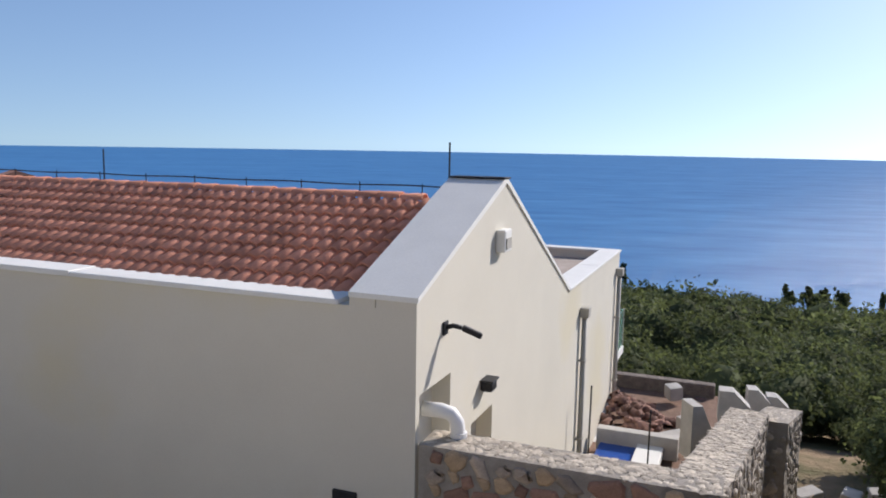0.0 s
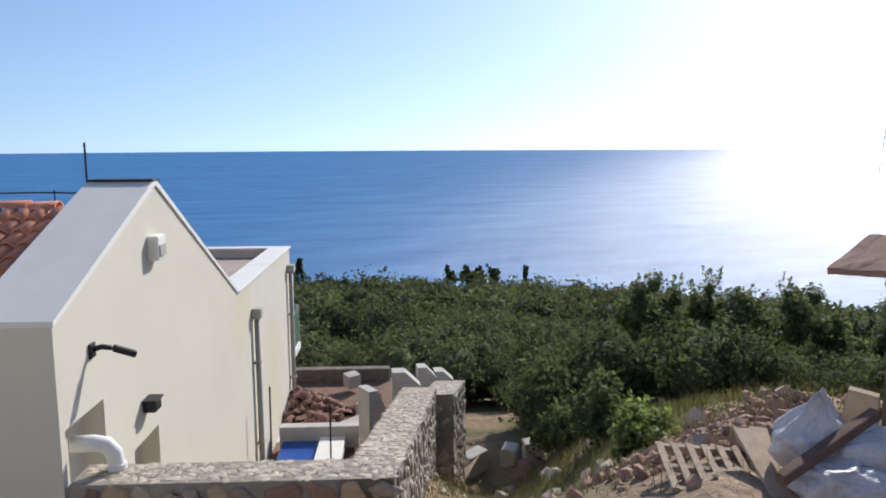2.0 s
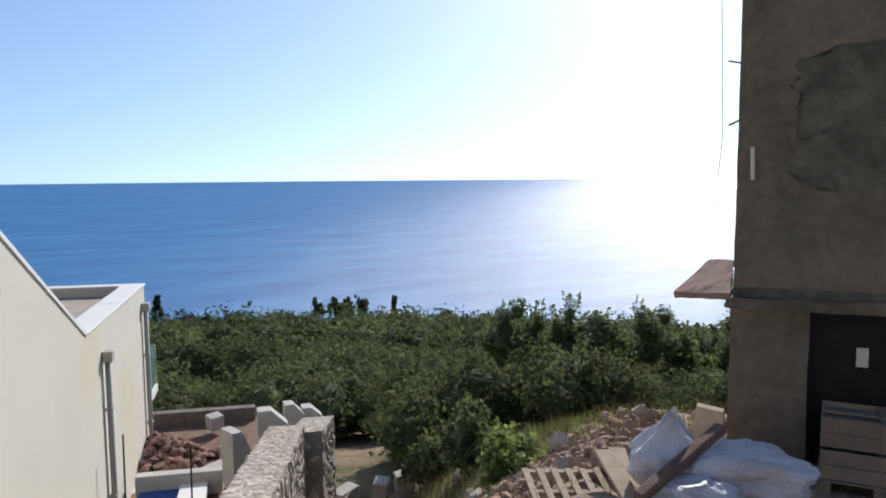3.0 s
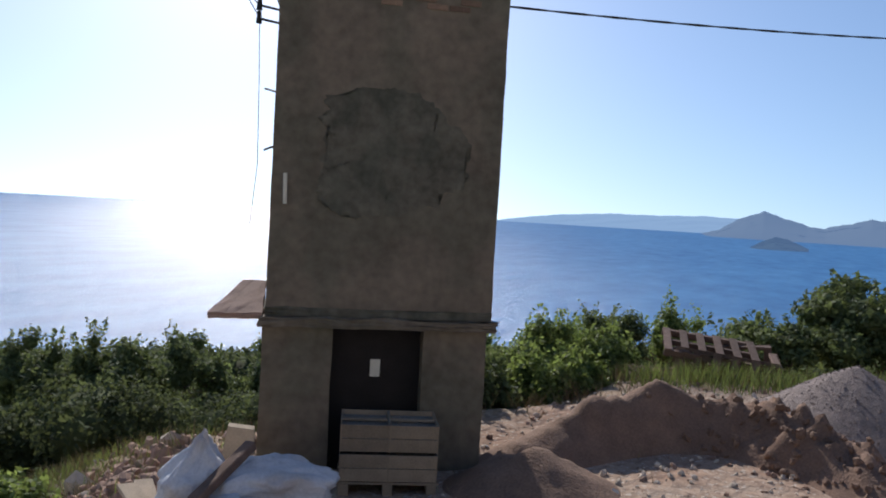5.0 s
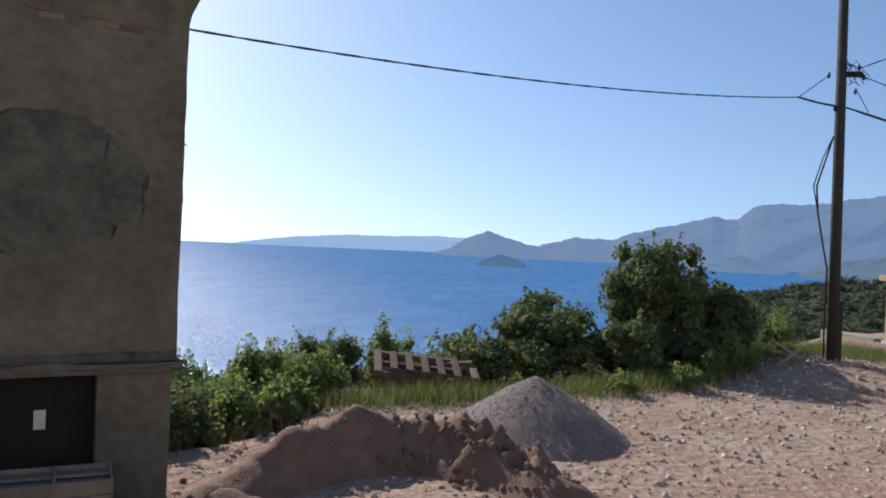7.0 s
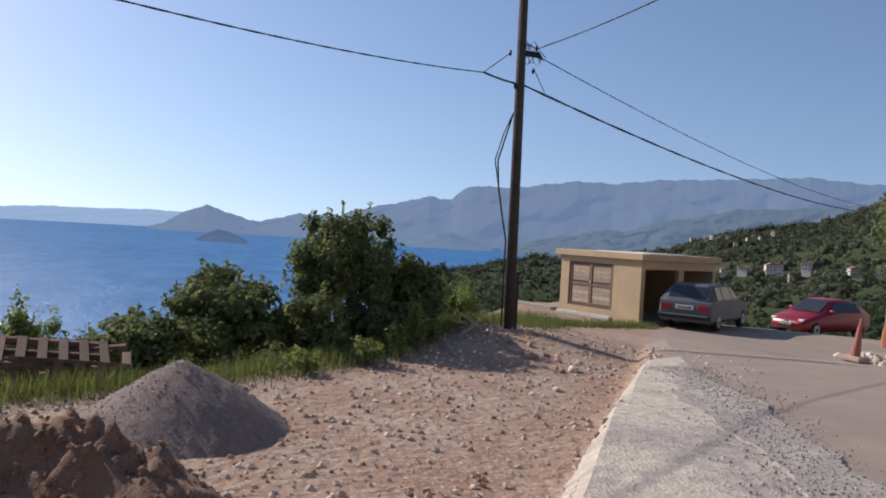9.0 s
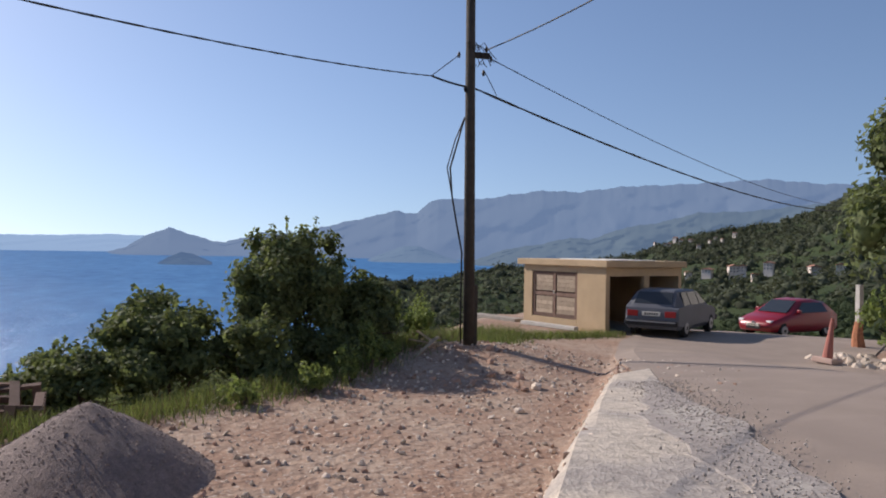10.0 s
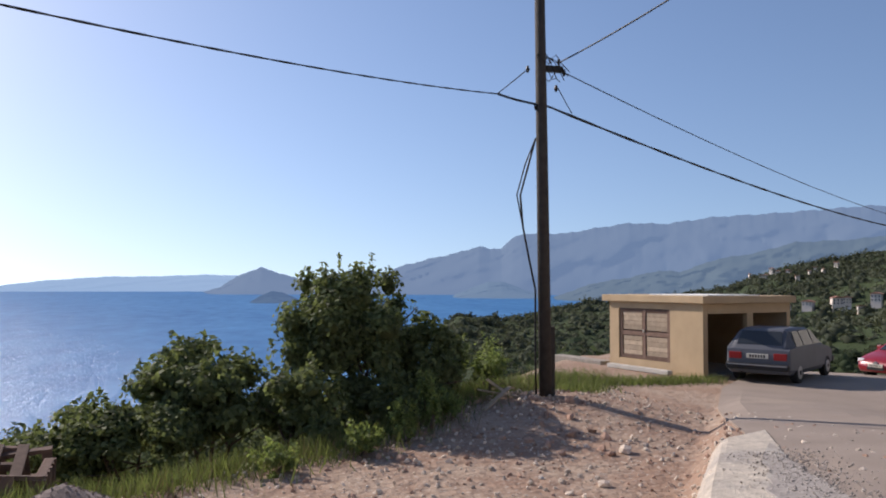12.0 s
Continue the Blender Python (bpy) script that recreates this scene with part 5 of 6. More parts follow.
def wheel(parent, x, y, r):
    w = part("wheel", tube([(x, y - 0.09, r), (x, y - 0.07, r), (x, y + 0.07, r), (x, y + 0.09, r)], [r * 0.9, r, r, r * 0.9], 24), TYRE, parent, smooth=False)
    s = 1 if y > 0 else -1
    part("rim", tube([(x, y + s * 0.085, r), (x, y + s * 0.1, r)], [r * 0.62, r * 0.55], 16), RIM, w)
    part("hub", tube([(x, y + s * 0.1, r), (x, y + s * 0.112, r)], r * 0.2, 10), DARK, w)


def panel(corners, thick=0.01):
    bm = bmesh.new()
    a = [bm.verts.new(c) for c in corners]
    f = bm.faces.new(a)
    f.normal_update()
    n = f.normal.copy()
    b = [bm.verts.new(Vector(c) + n * thick) for c in corners]
    bm.faces.new(b)
    for i in range(len(a)):
        bm.faces.new((a[i], a[(i + 1) % len(a)], b[(i + 1) % len(a)], b[i]))
    bmesh.ops.recalc_face_normals(bm, faces=bm.faces)
    return bm


def build_grey_car():
    c = root("car", pose(21.05, -15.1, gz(21.8, -16.2), 0, 0, -55.5), "dusty grey old hatchback parked with its rear to the lot", "car")
    paint = material("dusty grey car paint", (0.10, 0.108, 0.128), 0.5, 0.1, spread=0.12, scale=3, bump=0.02)
    body = part("body", car_shell([(0.0, 0.32, 0.62, 0.63, 0.74, 0.70), (0.04, 0.28, 0.86, 0.87, 0.79, 0.72), (0.08, 0.26, 0.9, 0.92, 0.8, 0.66), (0.42, 0.24, 0.92, 1.36, 0.81, 0.60), (0.62, 0.24, 0.92, 1.39, 0.815, 0.60), (1.5, 0.24, 0.92, 1.405, 0.82, 0.60), (2.1, 0.24, 0.91, 1.37, 0.82, 0.59), (2.75, 0.24, 0.89, 0.92, 0.81, 0.66), (3.3, 0.26, 0.82, 0.84, 0.8, 0.70), (3.7, 0.28, 0.72, 0.74, 0.77, 0.70), (3.8, 0.34, 0.6, 0.62, 0.72, 0.66)], 0.8, 0.1), paint, c, smooth=False)
    part("rear_window", panel([(0.135, 0.56, 0.985), (0.135, -0.56, 0.985), (0.37, -0.5, 1.32), (0.37, 0.5, 1.32)], 0.012), CAR_GLASS, body)
    for s in (1, -1):
        for x0, x1, x2, x3 in ((0.5, 1.05, 1.05, 0.62), (1.12, 1.85, 1.85, 1.12), (1.92, 2.5, 2.08, 1.92)):
            pts = [(x0, s * 0.79, 0.95), (x1, s * 0.79, 0.95), (x2, s * 0.635, 1.32), (x3, s * 0.635, 1.32)]
            part("side_window", panel(pts if s < 0 else pts[::-1], 0.014), CAR_GLASS, body)
    part("windscreen", panel([(2.7, -0.6, 0.95), (2.7, 0.6, 0.95), (2.14, 0.52, 1.34), (2.14, -0.52, 1.34)], 0.012), CAR_GLASS, body)
    bumper = part("rear_bumper", box((-0.09, -0.79, 0.36), (0.08, 0.79, 0.52), 0.03), DARK, c, "dark plastic bumper")
    part("front_bumper", box((3.74, -0.78, 0.36), (3.9, 0.78, 0.52), 0.03), DARK, c)
    part("bumper_trim", box((-0.1, -0.74, 0.47), (-0.085, 0.74, 0.5)), RIM, bumper)
    for s in (1, -1):
        part("tail_lamp", box((-0.012, s * 0.56 - 0.16, 0.62), (0.05, s * 0.56 + 0.16, 0.79), 0.01), LAMP_RED, c, "red tail lamp")
    plate = part("number_plate", box((-0.02, -0.27, 0.645), (0.02, 0.27, 0.765), 0.004), PALE, c, "white number plate")
    for k in range(6):
        part("plate_bar", box((-0.024, -0.2 + 0.07 * k, 0.67), (-0.02, -0.16 + 0.07 * k, 0.74)), DARK, plate)
    part("tailpipe", tube([(-0.12, 0.4, 0.28), (0.2, 0.4, 0.28)], 0.025, 8), DARK, c)
    for x in (0.72, 3.12):
        for y in (-0.72, 0.72):
            wheel(c, x, y, 0.29)


def build_red_car():
    c = root("car", pose(25.4, -24.4, gz(25.4, -24.4), 0, 0, 99), "bright red hatchback parked at the far side of the road", "car")
    paint = material("red car paint", (0.24, 0.009, 0.018), 0.3, 0.0, spread=0.06, scale=3, bump=0.0, spec=0.6)
    m = [(-1.9, 0.34, 0.7, 0.72, 0.72, 0.6), (-1.85, 0.26, 0.86, 0.95, 0.8, 0.58), (-1.35, 0.24, 0.9, 1.32, 0.84, 0.6), (-0.6, 0.22, 0.9, 1.43, 0.85, 0.62), (0.2, 0.22, 0.88, 1.38, 0.85, 0.6), (0.95, 0.22, 0.86, 0.9, 0.84, 0.66), (1.4, 0.23, 0.76, 0.8, 0.82, 0.66), (1.8, 0.25, 0.64, 0.68, 0.76, 0.62), (1.95, 0.32, 0.52, 0.54, 0.62, 0.5)]
    body = part("body", car_shell(m, 0.8, 0.1), paint, c, smooth=True)
    part("windscreen", panel([(0.92, -0.62, 0.93), (0.92, 0.62, 0.93), (0.24, 0.52, 1.36), (0.24, -0.52, 1.36)], 0.02), CAR_GLASS, body)
    for s in (1, -1):
        pts = [(-1.2, s * 0.83, 0.95), (0.6, s * 0.83, 0.93), (0.1, s * 0.66, 1.3), (-1.05, s * 0.66, 1.3)]
        part("side_window", panel(pts if s < 0 else pts[::-1], 0.02), CAR_GLASS, body)
        part("headlamp", box((1.62, s * 0.6 - 0.14, 0.56), (1.86, s * 0.6 + 0.1, 0.68), 0.03), LAMP_CLEAR, c, "clear headlamp")
        part("mirror", box((0.5, s * 0.9 - 0.08, 0.94), (0.62, s * 0.9 + 0.08, 1.06), 0.03), paint, c)
    part("grille", box((1.8, -0.3, 0.34), (1.975, 0.3, 0.44), 0.01), DARK, c)
    part("badge", tube([(1.93, 0, 0.56), (1.985, 0, 0.55)], 0.07, 10), RIM, c)
    plate = part("number_plate", box((1.95, -0.26, 0.44), (1.985, 0.26, 0.54), 0.004), PALE, c, "white number plate")
    for k in range(6):
        part("plate_bar", box((1.985, -0.2 + 0.07 * k, 0.46), (1.99, -0.16 + 0.07 * k, 0.52)), DARK, plate)
    for x in (-1.2, 1.25):
        for y in (-0.74, 0.74):
            wheel(c, x, y, 0.3)


build_grey_car()
build_red_car()

# ---- cone, post, litter at the road side ----
CONE_RED = material("faded red plastic", (0.36, 0.13, 0.10), 0.6, spread=0.15)
cone = root("traffic_cone", pose(15.65, -16.0, gz(15.65, -16.0) + 0.04, 5, -4, 15), "faded red warning cone on a pale square base", "cone")
part("base", box((-0.24, -0.24, 0), (0.24, 0.24, 0.12), 0.02), material("dusty pink base", (0.5, 0.36, 0.3), 0.8), cone)
part("body", tube([(0, 0, 0.12), (0, 0, 0.5), (0, 0, 1.02)], [0.12, 0.08, 0.03], 12), CONE_RED, cone)
post = root("fence_post", pose(17.8, -19.4, gz(17.8, -19.4)), "grey concrete fence post wrapped with orange netting", "post")
part("shaft", box((-0.07, -0.07, -0.1), (0.07, 0.07, 1.7), 0.01), CONCRETE, post)
part("netting", tube([(0, 0, 0.0), (0.02, 0.02, 0.35), (0, 0, 0.7)], [0.18, 0.14, 0.1], 9), material("orange netting", (0.38, 0.16, 0.085), 0.8, spread=0.4, scale=20), post, "torn orange netting")
for k, (x, y, a) in enumerate(((18.0, -7.3, 40), (17.8, -7.15, 80), (18.3, -7.4, 10), (17.4, -7.0, 120))):
    m = pose(x, y, gz(x, y) + 0.12, 0, -28 + 18 * k, a)
    tagged(part("plank", box((-0.4, -0.05, -0.012), (0.4, 0.05, 0.012), 0.003, m=m), WOOD_PALE), "short pale broken board beside the pole", "plank", "boards by the pole")


# ---- plants ----
def leaf_quads(at_, out, size, rng, lean=0.6):
    """Diamond leaves at places, facing mostly outwards."""
    n = len(at_)
    nrm = out * lean + rng.normal(0, 0.6, (n, 3)) + np.array([0, 0, 0.35])
    nrm /= np.linalg.norm(nrm, axis=1, keepdims=True) + 1e-9
    t = np.cross(nrm, rng.normal(0, 1, (n, 3)))
    t /= np.linalg.norm(t, axis=1, keepdims=True) + 1e-9
    b = np.cross(nrm, t)
    s = np.asarray(size).reshape(-1, 1)
    return np.stack([at_ - t * s, at_ + b * s * 0.55 - t * s * 0.1, at_ + t * s, at_ - b * s * 0.55 - t * s * 0.1], 1)


def ball(level):
    """Ways and faces of a round body."""
    bm = bmesh.new()
    bmesh.ops.create_icosphere(bm, subdivisions=level, radius=1)
    out = np.array([v.co for v in bm.verts]), np.array([[v.index for v in f.verts] for f in bm.faces])
    bm.free()
    return out


BALLS = {k: ball(k) for k in (1, 2)}


def foliage(name, leaves, masses, level, mat, parent=None):
    """Leaves as loose quads round the solid inner masses of a crown, (n, m, 3), as one mesh."""
    faces = BALLS[level][1]
    n, (k, m) = len(leaves), masses.shape[:2]
    co = np.concatenate([leaves.reshape(-1, 3), masses.reshape(-1, 3)])
    tri = (faces[None] + (np.arange(k) * m)[:, None, None] + 4 * n).reshape(-1, 3)
    me = bpy.data.meshes.new(name)
    me.vertices.add(len(co)), me.loops.add(4 * n + tri.size), me.polygons.add(n + len(tri))
    me.vertices.foreach_set("co", co.astype(np.float32).ravel())
    me.loops.foreach_set("vertex_index", np.concatenate([np.arange(4 * n), tri.ravel()]).astype(np.int32))
    me.polygons.foreach_set("loop_start", np.concatenate([np.arange(0, 4 * n, 4), 4 * n + np.arange(0, tri.size, 3)]).astype(np.int32))
    me.update(calc_edges=True)
    me.materials.append(mat)
    ob = new(name, me)
    ob.parent = parent
    return ob


def tree(name, x, y, crown_z, radius, leaves, size, label, mat, category="bush", seed=0, lumps=26, stems=3, group="bushes", base=None, shoots=30):
    """A shrub or tree: stems and limbs, a crown of uneven leafy lumps round dense hearts, and upright shoots."""
    rng = np.random.default_rng(seed)
    z0 = gz(x, y) if base is None else base
    t = root(name, pose(x, y, z0 - 0.05), label, category, group)
    h = crown_z - z0
    bm = bmesh.new()
    for s in range(stems):
        a = rng.uniform(0, 6.28)
        tip = Vector((math.cos(a) * radius[0] * 0.5, math.sin(a) * radius[1] * 0.5, h * rng.uniform(0.8, 1.15)))
        mid = tip * 0.45 + Vector(rng.normal(0, 0.08, 3))
        r = 0.03 + 0.022 * radius[2]
        tube([Vector((0.05 * s, 0, 0)), mid, tip], [r, r * 0.7, r * 0.3], 6, bm)
        for _ in range(4):
            e = mid.lerp(tip, rng.uniform(0.1, 0.9))
            tube([e, e + Vector((rng.normal(0, 0.4) * radius[0], rng.normal(0, 0.4) * radius[1], rng.uniform(0.1, 0.6) * radius[2]))], [r * 0.4, r * 0.12], 5, bm)
    part("trunk", bm, BARK, t)
    c, r = np.array([0, 0, h]), np.asarray(radius, float)
    d = rng.normal(0, 1, (lumps, 3))
    d[:, 2] = np.abs(d[:, 2]) * 1.1 - 0.45
    d /= np.linalg.norm(d, axis=1, keepdims=True)
    hubs = c + d * r * rng.uniform(0.3, 0.95, (lumps, 1))
    wide = rng.uniform(0.16, 0.40, lumps) * (22 / max(lumps, 22)) ** 0.25
    k = rng.choice(lumps, leaves, p=wide ** 2 / (wide ** 2).sum())
    v = rng.normal(0, 1, (leaves, 3))
    v[:, 2] = np.where(rng.uniform(size=leaves) < 0.7, np.abs(v[:, 2]), v[:, 2])
    v /= np.linalg.norm(v, axis=1, keepdims=True)
    p = hubs[k] + v * r * wide[k, None] * rng.uniform(0.55, 1.15, (leaves, 1)) * np.array([1, 1, 1.1])
    o = v + 0.5 * (p - c) / r
    # upright leafy shoots breaking the outline
    if shoots:
        per = 16
        at_ = hubs[rng.integers(0, lumps, shoots)] + np.column_stack([rng.normal(0, 0.12, (shoots, 2)) * r[:2], wide[rng.integers(0, lumps, shoots)] * r[2] * 0.8])
        up = np.column_stack([rng.normal(0, 0.22, (shoots, 2)), np.ones(shoots)]) * rng.uniform(0.18, 0.42, (shoots, 1)) * (0.55 + 0.45 * min(r[2], 1.5))
        f = np.linspace(0, 1, per)[None, :, None]
        q = at_[:, None] + up[:, None] * f + rng.normal(0, 1, (shoots, per, 3)) * 0.07 * (1.15 - f)
        p, o = np.vstack([p, q.reshape(-1, 3)]), np.vstack([o, rng.normal(0, 1, (shoots * per, 3))])
    keep = p[:, 2] > 0.02
    ways = BALLS[1][0]
    hearts = hubs[:, None] + ways[None] * r * (wide * 0.62)[:, None, None] * rng.uniform(0.8, 1.1, (lumps, len(ways), 1))
    hearts[..., 2] = np.maximum(hearts[..., 2], 0.0)
    foliage("crown", leaf_quads(p[keep], o[keep], size * rng.uniform(0.6, 1.3, keep.sum()), rng), hearts, 1, mat, t)
    return t


tree("tree", 18.6, -4.3, 1.5, (1.4, 1.4, 1.65), 17000, 0.062, "round broad-leaved shrub tree at the lot edge", LEAF, "tree", 1, 70, 4, "trees")
tree("bush", 18.4, -5.75, 0.75, (0.85, 0.85, 1.1), 6000, 0.065, "dark green bush in shade beside the tree", LEAF, "bush", 2, 30)
tree("bush", 17.9, -1.9, 0.4, (1.45, 1.5, 1.15), 9000, 0.068, "spreading leafy green bush at the lot edge", LEAF, "bush", 3, 34)
tree("bush", 16.7, -3.4, 0.35, (0.8, 0.8, 0.7), 3000, 0.065, "low leafy green bush at the lot edge", LEAF, "bush", 4, 20)
tree("bush", 17.4, 0.1, -0.2, (1.3, 1.2, 0.85), 5000, 0.065, "low leafy green bush at the lot edge", LEAF, "bush", 5, 20)
tree("bush", 16.6, -0.9, 0.05, (1.0, 1.0, 0.7), 4200, 0.055, "low leafy green bush at the lot edge", LEAF, "bush", 8, 22)
tree("bush", 17.7, -5.0, 0.35, (0.95, 0.95, 0.6), 3600, 0.06, "low leafy bush before the tree", LEAF, "bush", 6, 20)
tree("bush", 17.3, -3.7, 0.2, (0.8, 0.8, 0.55), 3000, 0.06, "low leafy bush before the tree", LEAF, "bush", 7, 20)
for k, (x, y, z, r) in enumerate(((10.5, 3.7, 0.0, 0.62), (11.2, 3.0, 0.15, 0.6), (12.0, 2.7, 0.2, 0.6), (11.4, 4.2, 0.05, 0.75), (12.7, 3.3, 0.3, 0.7), (13.4, 2.5, 0.3, 0.6), (10.4, 5.0, -0.4, 0.8), (12.2, 4.9, -0.1, 0.85), (14.2, 3.6, 0.1, 0.8), (15.4, 2.7, 0.1, 0.9), (16.4, 1.6, 0.05, 0.9), (14.6, 5.2, -0.5, 1.0))):
    tree("bush", x, y, z - 0.2, (r * 0.9, r * 0.9, r * 0.9), 4600, 0.042, "upright light green shrub below the lot edge", LEAF_LIGHT if k % 3 else LEAF, "bush", 20 + k, 22, 5, shoots=46)
tree("tree", 15.4, -19.9, 3.6, (2.3, 2.3, 3.6), 14000, 0.10, "tall leafy tree rising from the hedge at the roadside", LEAF, "tree", 9, 60, 4, "trees")
tree("bush", 14.9, -17.9, 0.8, (1.4, 0.9, 1.1), 4500, 0.07, "leafy green hedge bush at the roadside", LEAF_LIGHT, "bush", 10, 26)
tree("bush", 5.75, 6.9, -0.95, (0.5, 0.5, 0.5), 2600, 0.045, "small bright leafy bush among dry grass", LEAF_LIGHT, "bush", 11, 18, shoots=24)
tree("bush", 7.0, 9.2, -1.7, (0.75, 0.75, 0.6), 3200, 0.05, "small leafy green bush among dry grass", LEAF, "bush", 12, 18)
tree("bush", 7.9, 11.6, -2.8, (0.8, 0.8, 0.6), 3000, 0.06, "leafy green bush on the slope", LEAF, "bush", 13, 22)
for k, (x, y) in enumerate(((18.2, 18.4), (20.2, 17.0), (22.6, 15.4), (17.2, 20.6))):
    tree("tree", x, y, gz(x, y) + 2.6, (1.3, 1.3, 1.6), 4200, 0.075, "small dark tree standing on the slope", LEAF, "tree", 40 + k, 26, 4, "trees")


for k, (x, y, w, h) in enumerate(((16.4, -5.5, 0.2, 1.0), (15.9, -5.0, 0.25, 0.55), (15.2, -4.2, 0.3, 0.4), (16.9, -6.0, 0.3, 0.5), (14.4, -2.9, 0.3, 0.35), (18.5, -7.1, 0.4, 1.0), (19.3, -7.5, 0.4, 0.9), (18.9, -6.7, 0.4, 1.1))):
    tree("weed", x, y, gz(x, y) + h * 0.5, (w, w, h * 0.55), 900, 0.036, "tall bright green weed at the edge of the dirt lot", LEAF_LIGHT, "weed", 120 + k, 10, 1, "weeds", shoots=14)


def woods(name, label, mat, seed, tries, r0, r1, az0, az1, crown, leaves, size, gap, drop=0.0, low=False, level=1):
    """Bushy woods as one body of leaves."""
    rng = np.random.default_rng(seed)
    r = np.sqrt(rng.uniform(r0 ** 2, r1 ** 2, tries))
    a = np.radians(rng.uniform(az0, az1, tries))
    x, y = 3 - np.sin(a) * r, -2 + np.cos(a) * r
    ok = (lot_side(x, y) > gap)
    # keep clear of the villa, the wall and the path beside it
    inv = np.array(HOUSE.inverted())
    hx, hy = inv[0, 0] * x + inv[0, 1] * y + inv[0, 3], inv[1, 0] * x + inv[1, 1] * y + inv[1, 3]
    ok &= np.hypot(x - 7.4, y - 9.8) > 3.6
    ok &= ~((hx < 6.4) & (hx > -20) & (hy > -6) & (hy < 18.5))
    x, y = x[ok], y[ok]
    z = ground_z(x, y)
    ok = z > SEA_Z - 1
    x, y, z = x[ok], y[ok], z[ok]
    if low == "near":
        far = np.hypot(x - 0.4, y)
        ok = np.degrees(np.arctan2(z + 1.9 * crown[1] - drop - 2.5, far)) < np.interp(np.degrees(np.arctan2(-(x - 0.4), y)), [-100, -75, -60, -30, 14], [-6.0, -6.8, -8.0, -8.5, -8.5])
        x, y, z = x[ok], y[ok], z[ok]
    elif low:
        # nothing here stands up against the hills behind
        far = np.hypot(x - 3, y + 2)
        ok = np.degrees(np.arctan2(z + 1.7 * crown[1] - drop - 2.5, far)) < np.interp(np.degrees(np.arctan2(-(x - 3), y + 2)), [-146, -138, -128, -112, -99], [2.5, 0.5, -2.2, -2.8, -3.5])
        x, y, z = x[ok], y[ok], z[ok]
    n = len(x)
    s = rng.uniform(crown[0], crown[1], n) * (1 + 0.25 * wave(x, y, 9.0, 5.0))
    lumps = 11
    d = rng.normal(0, 1, (n, lumps, 3))
    d[..., 2] = np.abs(d[..., 2]) - 0.3
    d /= np.linalg.norm(d, axis=2, keepdims=True)
    c = np.stack([x, y, z + s * 0.7 - drop], -1)
    tall = np.stack([s, s * rng.uniform(0.8, 1.1, n), s * rng.uniform(0.75, 1.2, n)], -1)
    push = rng.uniform(0.25, 0.6, (n, 1, lumps))

    def skin(ways):
        near_hub = np.einsum("nmk,nlk->nml", ways, d)
        return 0.58 + (push * np.exp(-(1 - near_hub) * 9)).max(2)[..., None]

    ways = np.broadcast_to(BALLS[level][0], (n, *BALLS[level][0].shape))
    hearts = c[:, None] + ways * tall[:, None] * skin(ways) * 0.74
    v = rng.normal(0, 1, (n, leaves, 3))
    v[..., 2] = np.where(rng.uniform(size=(n, leaves)) < 0.75, np.abs(v[..., 2]), v[..., 2])
    v /= np.linalg.norm(v, axis=2, keepdims=True)
    p = c[:, None] + v * tall[:, None] * skin(v) * rng.uniform(0.78, 1.12, (n, leaves, 1))
    p, o = p.reshape(-1, 3), v.reshape(-1, 3)
    q = leaf_quads(p, o, np.repeat(s / crown[1], leaves) * size * rng.uniform(0.6, 1.3, len(p)), rng, 0.7)
    return tagged(foliage(name, q, hearts, level, mat), label, "woods", kind="stuff")


woods("woods", "dense green scrub and bushes on the slope", LEAF_DARK, 61, 330, 13, 29, -100, 14, (0.7, 1.5), 1900, 0.07, 3.0, 0.0, "near", 2)
woods("woods", "dense green bushes further down the slope", LEAF_DARK, 66, 620, 27, 50, -100, 14, (0.9, 2.0), 800, 0.11, 3.0, 0.0, "near", 2)
woods("woods", "dense green woodland falling to the sea", LEAF_DARK, 62, 1700, 46, 130, -100, 16, (1.2, 2.9), 250, 0.24, 6.0)
woods("woods", "distant dark woodland along the shore", LEAF_FAR, 63, 2600, 125, 262, -100, 17, (1.6, 3.8), 80, 0.5, 6.0, 0.6)
woods("woods", "dark woodland covering the valley and hillside", LEAF_FAR, 64, 2800, 30, 190, -146, -99, (1.3, 2.6), 90, 0.28, 3.0, 0.8, True)
woods("woods", "far wooded hillside above the bay", LEAF_HILL_HAZED, 65, 6500, 180, 720, -148, -100, (2.2, 4.6), 30, 0.9, 3.0, 3.0)
# a few tall pines and cypresses on the skyline of the slope
rng = np.random.default_rng(77)
for k, (az, r, h, w) in enumerate(((-29.6, 240, 13, 1.2), (-27.2, 215, 11.5, 2.8), (-26.1, 218, 10.5, 2.2), (-25.0, 217, 11, 2.4), (-24.0, 220, 9.5, 2.0), (-12.6, 235, 11, 1.4), (-33.5, 225, 9, 2.8))):
    x, y = 3 - math.sin(radians(az)) * r, -2 + math.cos(radians(az)) * r
    slim = w < 1.5
    tree("cypress" if slim else "pine", x, y, gz(x, y) + h * 0.55, (w, w, h * 0.5), 700, 0.45, "slim dark cypress on the skyline" if slim else "dark spreading pine on the skyline", LEAF_DARK, "tree", 80 + k, 14, 1, "skyline trees")


